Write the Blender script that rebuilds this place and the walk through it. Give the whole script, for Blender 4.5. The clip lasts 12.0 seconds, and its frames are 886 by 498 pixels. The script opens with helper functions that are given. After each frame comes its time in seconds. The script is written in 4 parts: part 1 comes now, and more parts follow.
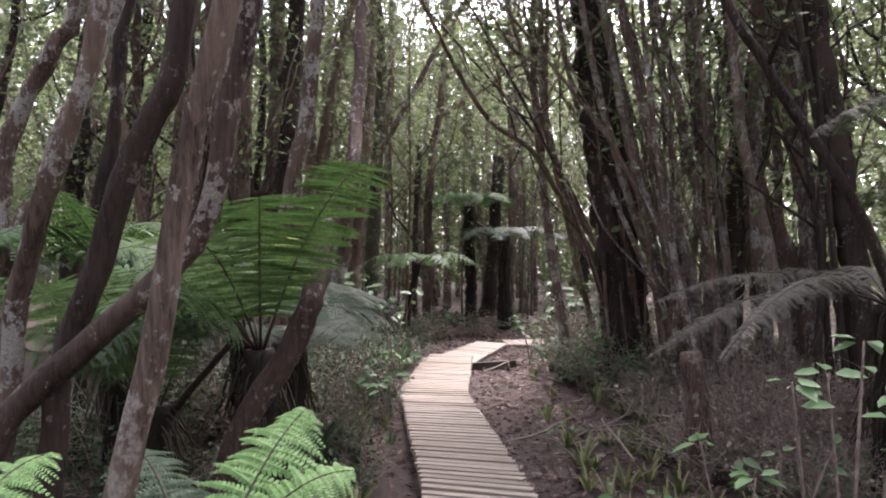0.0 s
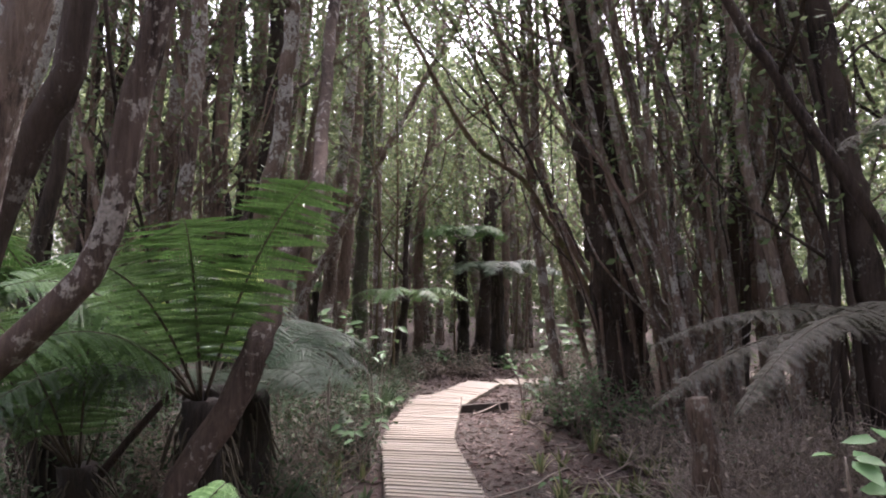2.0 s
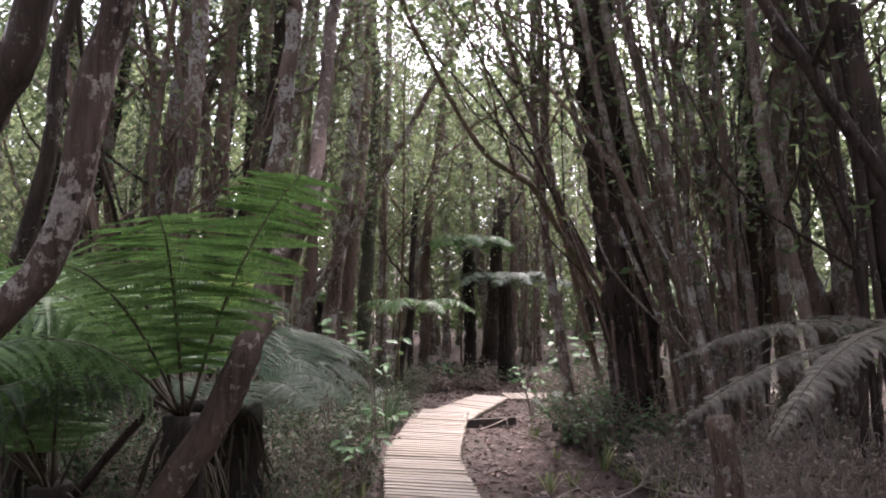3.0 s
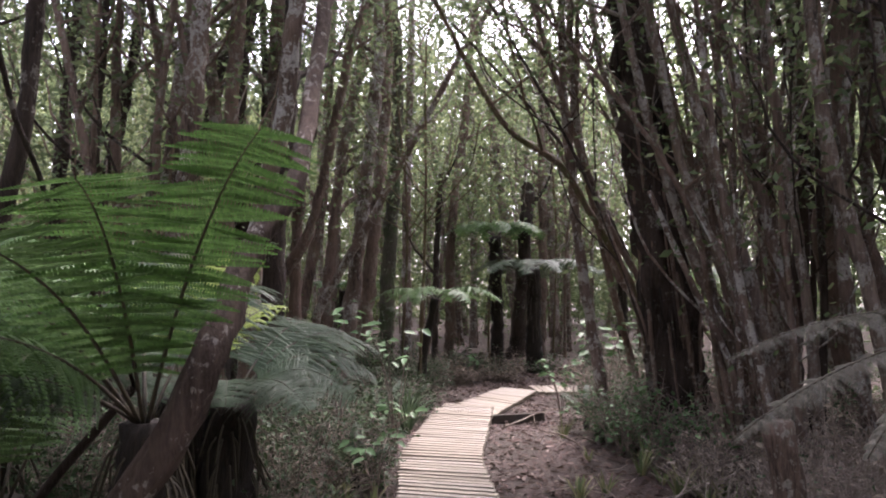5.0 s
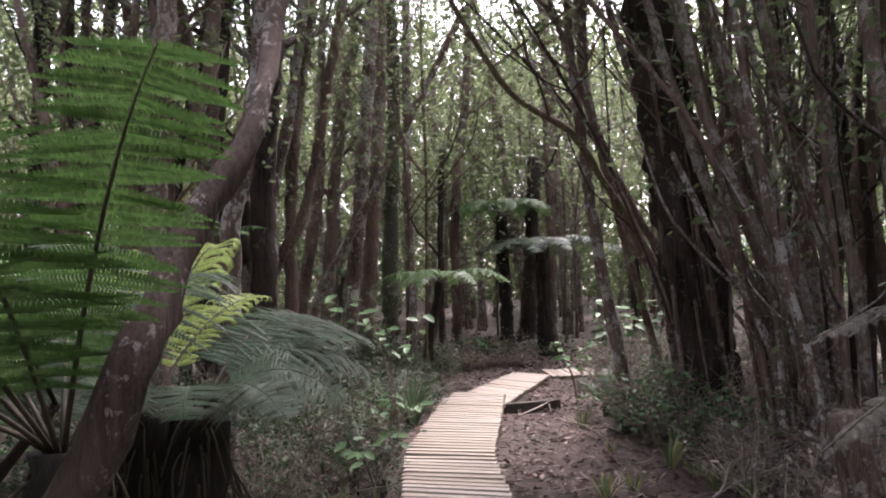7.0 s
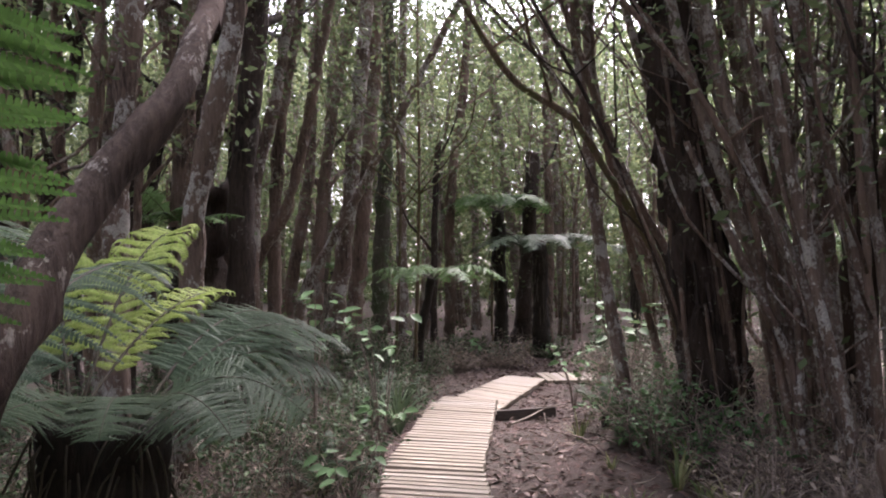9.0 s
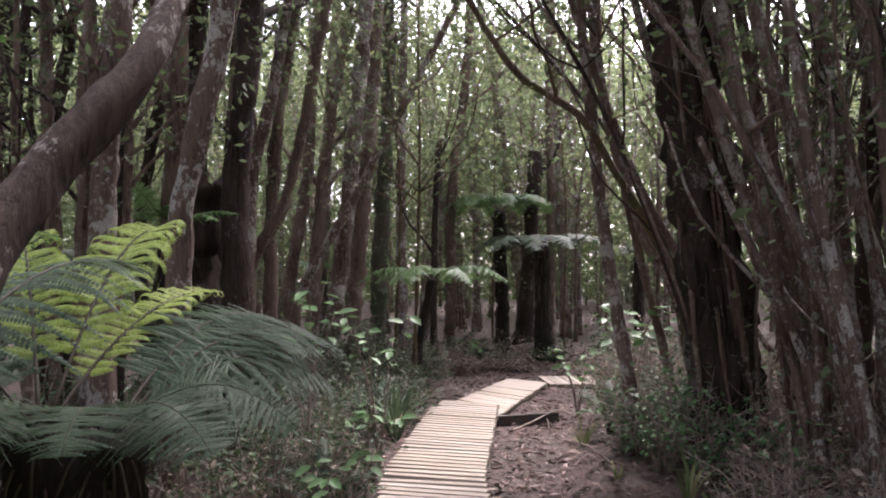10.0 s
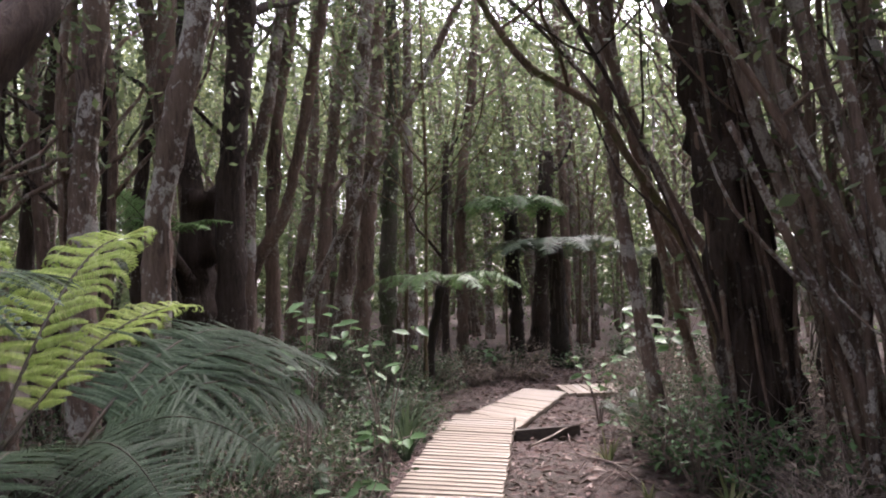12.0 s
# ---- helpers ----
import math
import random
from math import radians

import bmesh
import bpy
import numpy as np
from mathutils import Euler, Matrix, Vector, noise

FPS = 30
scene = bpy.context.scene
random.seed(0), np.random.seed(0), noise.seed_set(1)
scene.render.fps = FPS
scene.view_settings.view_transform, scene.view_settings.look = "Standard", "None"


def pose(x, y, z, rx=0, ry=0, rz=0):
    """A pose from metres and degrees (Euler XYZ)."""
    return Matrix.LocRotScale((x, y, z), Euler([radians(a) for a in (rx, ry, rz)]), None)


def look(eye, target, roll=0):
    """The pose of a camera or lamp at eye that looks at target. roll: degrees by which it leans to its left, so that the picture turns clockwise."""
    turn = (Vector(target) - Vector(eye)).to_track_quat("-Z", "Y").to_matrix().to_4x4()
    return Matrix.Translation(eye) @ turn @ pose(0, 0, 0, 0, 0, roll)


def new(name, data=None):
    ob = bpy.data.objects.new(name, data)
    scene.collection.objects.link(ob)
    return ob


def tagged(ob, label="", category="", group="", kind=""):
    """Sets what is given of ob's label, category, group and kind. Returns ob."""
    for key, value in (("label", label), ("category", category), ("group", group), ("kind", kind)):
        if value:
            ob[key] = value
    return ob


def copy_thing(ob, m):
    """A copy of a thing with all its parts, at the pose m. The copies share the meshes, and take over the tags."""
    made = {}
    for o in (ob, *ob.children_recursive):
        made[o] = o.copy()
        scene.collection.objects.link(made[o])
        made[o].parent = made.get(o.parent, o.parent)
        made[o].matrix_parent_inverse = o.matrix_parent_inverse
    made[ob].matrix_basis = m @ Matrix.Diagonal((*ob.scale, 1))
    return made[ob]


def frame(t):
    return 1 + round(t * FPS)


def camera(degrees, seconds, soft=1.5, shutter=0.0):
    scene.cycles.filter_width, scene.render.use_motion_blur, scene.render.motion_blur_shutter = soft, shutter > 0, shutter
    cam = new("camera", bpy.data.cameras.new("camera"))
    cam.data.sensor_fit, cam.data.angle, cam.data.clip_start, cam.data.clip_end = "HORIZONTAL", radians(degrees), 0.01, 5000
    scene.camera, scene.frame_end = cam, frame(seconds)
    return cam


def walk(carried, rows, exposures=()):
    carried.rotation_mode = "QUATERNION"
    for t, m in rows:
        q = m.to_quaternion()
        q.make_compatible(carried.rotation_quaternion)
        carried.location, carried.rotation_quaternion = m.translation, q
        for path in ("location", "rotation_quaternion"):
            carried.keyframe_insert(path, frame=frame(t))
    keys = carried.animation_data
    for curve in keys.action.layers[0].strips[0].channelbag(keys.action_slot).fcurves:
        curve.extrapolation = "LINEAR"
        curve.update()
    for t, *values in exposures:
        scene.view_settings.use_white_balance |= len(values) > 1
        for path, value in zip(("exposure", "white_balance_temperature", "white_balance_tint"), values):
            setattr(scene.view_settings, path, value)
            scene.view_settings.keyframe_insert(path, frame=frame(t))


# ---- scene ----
cam = camera(65.0, 12.0, soft=2.0)
PATH = [
    (0, (0.147, 0.4, 1.583), (0.101, 2.399, 1.601), -0.8),
    (0.5, (0.158, 0.511, 1.578), (0.171, 2.51, 1.617), -1.0),
    (1, (0.213, 0.631, 1.58), (0.239, 2.63, 1.642), 0.1),
    (1.5, (0.258, 0.744, 1.579), (0.237, 2.742, 1.668), 0.2),
    (2, (0.264, 0.89, 1.579), (0.228, 2.886, 1.698), -0.9),
    (2.5, (0.253, 1.028, 1.574), (0.225, 3.022, 1.726), -1.6),
    (3, (0.275, 1.152, 1.558), (0.217, 3.145, 1.712), -0.5),
    (3.5, (0.311, 1.284, 1.552), (0.2, 3.275, 1.703), 0.9),
    (5.5, (0.371, 1.817, 1.537), (0.216, 3.808, 1.653), -1.0),
    (6, (0.404, 1.963, 1.527), (0.228, 3.952, 1.633), -0.9),
    (6.5, (0.378, 2.128, 1.53), (0.205, 4.118, 1.615), -1.9),
    (7, (0.341, 2.269, 1.533), (0.177, 4.261, 1.61), -2.6),
    (9, (0.356, 2.766, 1.528), (0.201, 4.759, 1.596), -1.3),
    (9.5, (0.32, 2.887, 1.529), (0.18, 4.881, 1.608), -1.8),
    (10, (0.338, 2.983, 1.526), (0.182, 4.976, 1.596), -1.0),
    (10.5, (0.382, 3.069, 1.531), (0.186, 5.058, 1.605), 0.1),
    (11, (0.402, 3.164, 1.526), (0.178, 5.15, 1.609), -0.2),
    (11.5, (0.371, 3.278, 1.53), (0.158, 5.264, 1.622), -1.7),
    (12, (0.344, 3.399, 1.519), (0.153, 5.388, 1.61), -2.5),
]
walk(cam, [(t, look(eye, target, roll)) for t, eye, target, roll in PATH], [(0.0, 3.08, 6290, 26), (3.0, 3.02, 6300, 26), (6.0, 2.95, 6300, 26), (12.0, 2.93, 6300, 26)])

# ---- light ----
world = bpy.data.worlds.new("overcast_sky")
scene.world = world
world.use_nodes = True
wn = world.node_tree
sky = wn.nodes.new("ShaderNodeTexSky")
sky.sky_type, sky.sun_disc = "NISHITA", False
sky.sun_elevation, sky.sun_rotation = radians(55), radians(20)
sky.air_density, sky.dust_density, sky.ozone_density = 1.0, 4.0, 1.0
pale = wn.nodes.new("ShaderNodeHueSaturation")
pale.inputs["Saturation"].default_value = 0.4
wn.links.new(sky.outputs[0], pale.inputs["Color"])
wn.links.new(pale.outputs[0], wn.nodes["Background"].inputs[0])
wn.nodes["Background"].inputs[1].default_value = 0.15
sun = new("sun", bpy.data.lights.new("sun", "SUN"))
sun.data.energy, sun.data.angle, sun.data.color = 1.2, radians(20), (1.0, 0.96, 0.9)
sun.matrix_world = pose(0, 0, 30, 35, 0, 160)

RNG = np.random.default_rng(7)


# ---- materials ----
def material(name):
    m = bpy.data.materials.new(name)
    m.use_nodes = True
    return m, m.node_tree.nodes, m.node_tree.links, m.node_tree.nodes["Principled BSDF"]


def mapped(nodes, links, scale, coords="Object"):
    tc = nodes.new("ShaderNodeTexCoord")
    mp = nodes.new("ShaderNodeMapping")
    mp.inputs["Scale"].default_value = scale
    links.new(tc.outputs[coords], mp.inputs[0])
    return mp.outputs[0]


def noise_node(nodes, links, vec, scale, detail=4.0, rough=0.6):
    n = nodes.new("ShaderNodeTexNoise")
    n.inputs["Scale"].default_value, n.inputs["Detail"].default_value, n.inputs["Roughness"].default_value = scale, detail, rough
    links.new(vec, n.inputs["Vector"])
    return n.outputs["Fac"]


def ramp(nodes, links, fac, stops):
    r = nodes.new("ShaderNodeValToRGB")
    while len(r.color_ramp.elements) < len(stops):
        r.color_ramp.elements.new(0.5)
    for e, (p, c) in zip(r.color_ramp.elements, stops):
        e.position, e.color = p, (*c, 1)
    links.new(fac, r.inputs[0])
    return r.outputs[0]


def blend(nodes, links, fac, a, b, mode="MIX"):
    m = nodes.new("ShaderNodeMix")
    m.data_type, m.blend_type = "RGBA", mode
    if isinstance(fac, float):
        m.inputs[0].default_value = fac
    else:
        links.new(fac, m.inputs[0])
    for sock, v in ((m.inputs[6], a), (m.inputs[7], b)):
        if isinstance(v, tuple):
            sock.default_value = (*v, 1)
        else:
            links.new(v, sock)
    return m.outputs[2]


def bump(nodes, links, bsdf, height, strength, dist):
    b = nodes.new("ShaderNodeBump")
    b.inputs["Strength"].default_value, b.inputs["Distance"].default_value = strength, dist
    links.new(height, b.inputs["Height"])
    links.new(b.outputs[0], bsdf.inputs["Normal"])


def bark_material(name, dark, mid, lichen, cover, moss=None):
    """Flaky bark: vertical fibres, blotches of pale lichen, sometimes moss."""
    m, n, l, b = material(name)
    v = mapped(n, l, (1, 1, 1))
    fib = mapped(n, l, (1, 1, 0.12))
    fibre = noise_node(n, l, fib, 42, 5, 0.75)
    col = ramp(n, l, fibre, [(0.38, dark), (0.62, mid)])
    big = noise_node(n, l, v, 2.3, 3, 0.5)
    col = blend(n, l, ramp(n, l, big, [(0.35, (0, 0, 0)), (0.7, (0.6, 0.6, 0.6))]), col, tuple(c * 1.7 for c in mid))
    if moss:
        mo = noise_node(n, l, v, 4.5, 5, 0.6)
        col = blend(n, l, ramp(n, l, mo, [(0.45, (0, 0, 0)), (0.62, (0.8, 0.8, 0.8))]), col, moss)
    patch = noise_node(n, l, mapped(n, l, (1, 1, 0.7)), 33, 5, 0.7)
    zone = noise_node(n, l, v, 4.2, 3, 0.6)
    add = n.new("ShaderNodeMath")
    add.operation = "ADD"
    l.new(patch, add.inputs[0])
    l.new(zone, add.inputs[1])
    mean = n.new("ShaderNodeMath")
    mean.operation = "MULTIPLY"
    mean.inputs[1].default_value = 0.5
    l.new(add.outputs[0], mean.inputs[0])
    mask = ramp(n, l, mean.outputs[0], [(cover, (0, 0, 0)), (cover + 0.025, (0.85, 0.85, 0.85))])
    speck = noise_node(n, l, v, 90, 2, 0.5)
    lich = ramp(n, l, speck, [(0.3, tuple(c * 0.5 for c in lichen)), (0.65, lichen)])
    col = blend(n, l, mask, col, lich)
    l.new(col, b.inputs["Base Color"])
    b.inputs["Roughness"].default_value = 0.92
    b.inputs["Specular IOR Level"].default_value = 0.2
    bump(n, l, b, fibre, 1.0, 0.02)
    return m


def leaf_material(name, stops, through_light=0.35, rough=0.55, gloss=0.2, wash=0.5):
    """Leaves: each one its own tone out of a range, part of the light shining through."""
    m, n, l, b = material(name)
    g = n.new("ShaderNodeNewGeometry")
    col = ramp(n, l, g.outputs["Random Per Island"], stops)
    v = mapped(n, l, (1, 1, 1))
    col = blend(n, l, ramp(n, l, noise_node(n, l, v, 1.7, 3), [(0.35, (0, 0, 0)), (0.7, (0.45, 0.45, 0.45))]), col, tuple(c * 0.55 for c in stops[0][1]))
    l.new(col, b.inputs["Base Color"])
    b.inputs["Roughness"].default_value = rough
    b.inputs["Specular IOR Level"].default_value = gloss
    tr = n.new("ShaderNodeBsdfTranslucent")
    l.new(blend(n, l, wash, col, (0.15, 0.185, 0.1)), tr.inputs[0])
    mix = n.new("ShaderNodeMixShader")
    mix.inputs[0].default_value = through_light
    l.new(b.outputs[0], mix.inputs[1])
    l.new(tr.outputs[0], mix.inputs[2])
    l.new(mix.outputs[0], n["Material Output"].inputs[0])
    return m


def plank_material():
    m, n, l, b = material("pale_sawn_timber")
    info = n.new("ShaderNodeObjectInfo")
    v = mapped(n, l, (1.5, 40, 40))
    shift = n.new("ShaderNodeVectorMath")
    shift.operation = "ADD"
    l.new(v, shift.inputs[0])
    scaled = n.new("ShaderNodeMath")
    scaled.operation = "MULTIPLY"
    scaled.inputs[1].default_value = 60
    l.new(info.outputs["Random"], scaled.inputs[0])
    l.new(scaled.outputs[0], shift.inputs[1])
    grain = noise_node(n, l, shift.outputs[0], 2.2, 6, 0.65)
    col = ramp(n, l, grain, [(0.25, (0.2, 0.17, 0.14)), (0.75, (0.345, 0.305, 0.257))])
    tone = ramp(n, l, info.outputs["Random"], [(0.0, (0.72, 0.68, 0.62)), (0.5, (0.95, 0.92, 0.86)), (1.0, (1.0, 1.0, 1.0))])
    col = blend(n, l, 1.0, col, tone, "MULTIPLY")
    dirt = noise_node(n, l, mapped(n, l, (3, 3, 3)), 2.6, 5, 0.7)
    col = blend(n, l, ramp(n, l, dirt, [(0.5, (0, 0, 0)), (0.75, (0.5, 0.5, 0.5))]), col, (0.2, 0.17, 0.13))
    l.new(col, b.inputs["Base Color"])
    b.inputs["Roughness"].default_value = 0.8
    bump(n, l, b, grain, 0.4, 0.003)
    return m


def ground_material():
    m, n, l, b = material("leaf_litter_soil")
    v = mapped(n, l, (1, 1, 1))
    fine = noise_node(n, l, v, 38, 8, 0.75)
    col = ramp(n, l, fine, [(0.28, (0.022, 0.014, 0.011)), (0.5, (0.065, 0.04, 0.033)), (0.72, (0.14, 0.096, 0.08))])
    big = noise_node(n, l, v, 0.9, 4, 0.6)
    col = blend(n, l, ramp(n, l, big, [(0.4, (0, 0, 0)), (0.65, (0.7, 0.7, 0.7))]), col, (0.045, 0.038, 0.026))
    l.new(col, b.inputs["Base Color"])
    b.inputs["Roughness"].default_value = 0.95
    bump(n, l, b, fine, 1.0, 0.03)
    return m


def plain_material(name, a, c, scale, rough=0.85, stretch=(1, 1, 1), relief=0.006):
    m, n, l, b = material(name)
    f = noise_node(n, l, mapped(n, l, stretch), scale, 6, 0.65)
    l.new(ramp(n, l, f, [(0.3, a), (0.7, c)]), b.inputs["Base Color"])
    b.inputs["Roughness"].default_value = rough
    bump(n, l, b, f, 0.7, relief)
    return m


BARK = bark_material("grey_brown_bark", (0.026, 0.017, 0.013), (0.13, 0.09, 0.07), (0.27, 0.24, 0.205), 0.545)
BARK_SPOT = bark_material("lichen_spotted_bark", (0.028, 0.018, 0.014), (0.125, 0.089, 0.071), (0.4, 0.375, 0.34), 0.515)
BARK_SCAR = bark_material("scarred_red_brown_bark", (0.02, 0.013, 0.01), (0.078, 0.055, 0.045), (0.29, 0.255, 0.225), 0.545)
BARK_LEAN = bark_material("grey_brown_stem_bark", (0.024, 0.017, 0.013), (0.15, 0.112, 0.09), (0.34, 0.31, 0.275), 0.525)
BARK_DARK = bark_material("dark_fibrous_bark", (0.007, 0.005, 0.004), (0.045, 0.032, 0.026), (0.2, 0.18, 0.16), 0.58)
BARK_MOSS = bark_material("mossy_bark", (0.02, 0.02, 0.014), (0.07, 0.06, 0.045), (0.22, 0.24, 0.18), 0.565, (0.03, 0.05, 0.015))
BARK_WARM = bark_material("warm_brown_bark", (0.03, 0.02, 0.014), (0.115, 0.078, 0.052), (0.24, 0.215, 0.17), 0.572, (0.07, 0.075, 0.025))
FIBRE = plain_material("fern_trunk_fibre", (0.006, 0.004, 0.003), (0.03, 0.02, 0.014), 60, 0.95, (1, 1, 0.15), 0.02)
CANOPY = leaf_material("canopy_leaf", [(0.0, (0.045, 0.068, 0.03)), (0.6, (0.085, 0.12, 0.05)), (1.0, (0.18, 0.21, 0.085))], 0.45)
CANOPY_MID = leaf_material("undergrowth_leaf", [(0.0, (0.06, 0.095, 0.04)), (0.6, (0.1, 0.15, 0.06)), (1.0, (0.19, 0.24, 0.1))], 0.5)
# Lighter yellow-green than canopy_leaf: backlight on distant leaves put into the colour.
CANOPY_FAR_LIT = leaf_material("far_leaf_lightened", [(0.0, (0.06, 0.08, 0.034)), (0.6, (0.12, 0.15, 0.06)), (1.0, (0.28, 0.29, 0.11))], 0.6)
SHRUB = leaf_material("shrub_leaf", [(0.0, (0.03, 0.055, 0.025)), (0.7, (0.06, 0.1, 0.045)), (1.0, (0.12, 0.17, 0.08))], 0.2, 0.6)
BROAD = leaf_material("broad_pale_leaf", [(0.0, (0.045, 0.1, 0.035)), (0.5, (0.08, 0.16, 0.06)), (1.0, (0.15, 0.25, 0.115))], 0.25, 0.5)
FERN = leaf_material("fern_green", [(0.0, (0.034, 0.085, 0.016)), (0.6, (0.055, 0.13, 0.025)), (1.0, (0.085, 0.18, 0.04))], 0.35, 0.42, 0.35, 0.15)
FERN_MID = leaf_material("fern_light_green", [(0.0, (0.05, 0.105, 0.03)), (0.6, (0.08, 0.16, 0.045)), (1.0, (0.12, 0.22, 0.07))], 0.35, 0.45, 0.35, 0.3)
FERN_PALE = leaf_material("fern_pale_green", [(0.0, (0.12, 0.23, 0.07)), (0.6, (0.18, 0.32, 0.11)), (1.0, (0.25, 0.4, 0.16))], 0.3, 0.5)
FERN_YOUNG = leaf_material("fern_young_yellow_green", [(0.0, (0.27, 0.38, 0.07)), (0.6, (0.39, 0.5, 0.12)), (1.0, (0.5, 0.58, 0.19))], 0.4, 0.5)
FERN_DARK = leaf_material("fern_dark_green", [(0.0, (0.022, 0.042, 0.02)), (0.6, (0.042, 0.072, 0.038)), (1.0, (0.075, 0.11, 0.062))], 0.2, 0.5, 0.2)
FERN_GREY = leaf_material("fern_faded_brown", [(0.0, (0.05, 0.046, 0.036)), (0.6, (0.085, 0.077, 0.06)), (1.0, (0.13, 0.117, 0.092))], 0.2, 0.6)
RACHIS = plain_material("fern_stalk", (0.02, 0.015, 0.009), (0.06, 0.045, 0.022), 40, 0.7)
DRY = leaf_material("dry_russet_leaf", [(0.0, (0.13, 0.098, 0.078)), (0.6, (0.27, 0.21, 0.165)), (1.0, (0.43, 0.35, 0.285))], 0.25, 0.7)
GRASS = leaf_material("strap_grass", [(0.0, (0.06, 0.09, 0.03)), (0.5, (0.14, 0.16, 0.06)), (1.0, (0.3, 0.27, 0.14))], 0.25, 0.5)
LITTER = leaf_material("fallen_leaf", [(0.0, (0.045, 0.025, 0.02)), (0.45, (0.088, 0.05, 0.041)), (0.8, (0.155, 0.098, 0.082)), (1.0, (0.33, 0.265, 0.225))], 0.05, 0.7)
TWIG = plain_material("dry_twig", (0.08, 0.06, 0.05), (0.27, 0.21, 0.175), 30, 0.9)
TWIG_PALE = plain_material("pale_dead_twig", (0.13, 0.1, 0.08), (0.34, 0.28, 0.23), 30, 0.85)
PLANK = plank_material()
BEAM = plain_material("weathered_dark_timber", (0.02, 0.016, 0.013), (0.09, 0.07, 0.055), 12, 0.9, (1, 14, 14))
SOIL = ground_material()


# ---- mesh helpers ----
def quick_mesh(name, verts, faces, smooth=False):
    """A mesh from an array of vertices and one of faces that all have as many corners."""
    verts, faces = np.asarray(verts, dtype=np.float32), np.asarray(faces, dtype=np.int32)
    k = faces.shape[1]
    me = bpy.data.meshes.new(name)
    me.vertices.add(len(verts))
    me.vertices.foreach_set("co", verts.ravel())
    me.loops.add(faces.size)
    me.loops.foreach_set("vertex_index", faces.ravel())
    me.polygons.add(len(faces))
    me.polygons.foreach_set("loop_start", np.arange(0, faces.size, k, dtype=np.int32))
    if smooth:
        me.polygons.foreach_set("use_smooth", np.ones(len(faces), dtype=bool))
    me.update(calc_edges=True)
    return me


def part(name, mesh, mat, parent=None, label=""):
    ob = new(name, mesh)
    if mat and not mesh.materials:
        mesh.materials.append(mat)
    if parent:
        ob.parent = parent
    if label:
        ob["label"] = label
    return ob


def thing(name, label, category, group="", at=(0, 0, 0)):
    ob = new(name)
    ob.empty_display_size = 0.1
    ob.location = at
    return tagged(ob, label, category, group)


def joined(pieces):
    """Several (verts, faces) pairs as one pair."""
    vs, fs, k = [], [], 0
    for v, f in pieces:
        vs.append(v)
        fs.append(np.asarray(f) + k)
        k += len(v)
    return np.concatenate(vs), np.concatenate(fs)


def unit(a):
    return a / np.maximum(np.linalg.norm(a, axis=-1, keepdims=True), 1e-9)


def spline(points, step):
    """A smooth line through a few points, resampled."""
    p = np.array(points, dtype=float)
    q = np.vstack([2 * p[0] - p[1], p, 2 * p[-1] - p[-2]])
    out = []
    for i in range(len(p) - 1):
        a, b, c, d = q[i:i + 4]
        n = max(2, int(np.linalg.norm(c - b) / step))
        t = np.linspace(0, 1, n, endpoint=False)[:, None]
        out.append(0.5 * (2 * b + (c - a) * t + (2 * a - 5 * b + 4 * c - d) * t ** 2 + (3 * b - a - 3 * c + d) * t ** 3))
    return np.vstack(out + [p[-1:]])


def tube(line, radius, sides=8, rough=0.0, rng=RNG):
    """A closed tapering tube round a line, its skin knobbly by rough."""
    n, sides = len(line), sides + sides % 2
    tan = unit(np.gradient(line, axis=0))
    ref = np.where(np.abs(tan[:, 2:3]) > 0.9, np.array([[1.0, 0, 0]]), np.array([[0, 0, 1.0]]))
    ref = np.broadcast_to(ref[n // 2], tan.shape)
    u = unit(np.cross(tan, ref))
    v = np.cross(tan, u)
    ang = np.linspace(0, 2 * np.pi, sides, endpoint=False)
    rr = np.broadcast_to(np.asarray(radius, dtype=float).reshape(-1, 1), (n, sides)).copy()
    if rough:
        lump = rng.normal(0, 1, (n, sides))
        lump = (lump + np.roll(lump, 1, 1) + np.roll(lump, 1, 0) + np.roll(lump, -1, 0)) / 4
        rr *= 1 + rough * lump
    ring = line[:, None] + rr[:, :, None] * (u[:, None] * np.cos(ang)[None, :, None] + v[:, None] * np.sin(ang)[None, :, None])
    verts = np.vstack([ring.reshape(-1, 3), line[:1], line[-1:]])
    i, j = np.meshgrid(np.arange(n - 1), np.arange(sides), indexing="ij")
    k = (j + 1) % sides
    faces = np.stack([i * sides + j, i * sides + k, (i + 1) * sides + k, (i + 1) * sides + j], -1).reshape(-1, 4)
    a, b = np.arange(0, sides, 2), np.arange(1, sides, 2)
    c = np.arange(2, sides + 2, 2) % sides
    low = np.stack([np.full(len(a), n * sides), c, b, a], -1)
    top = np.stack([np.full(len(a), n * sides + 1), a + (n - 1) * sides, b + (n - 1) * sides, c + (n - 1) * sides], -1)
    return verts, np.vstack([faces, low, top])


def diamonds(centre, length, width, rng, flat=0.6):
    """Small simple leaves, one four-cornered blade each."""
    n = len(centre)
    d = rng.normal(0, 1, (n, 3))
    d[:, 2] *= 0.6
    d = unit(d)
    up = rng.normal(0, 1, (n, 3)) * (1 - flat) + np.array([0, 0, flat])
    s = unit(np.cross(d, up))
    length, width = np.reshape(length, (-1, 1)), np.reshape(width, (-1, 1))
    v = np.stack([centre - d * length / 2, centre + s * width / 2, centre + d * length / 2, centre - s * width / 2], 1).reshape(-1, 3)
    return v, np.arange(4 * n).reshape(-1, 4)


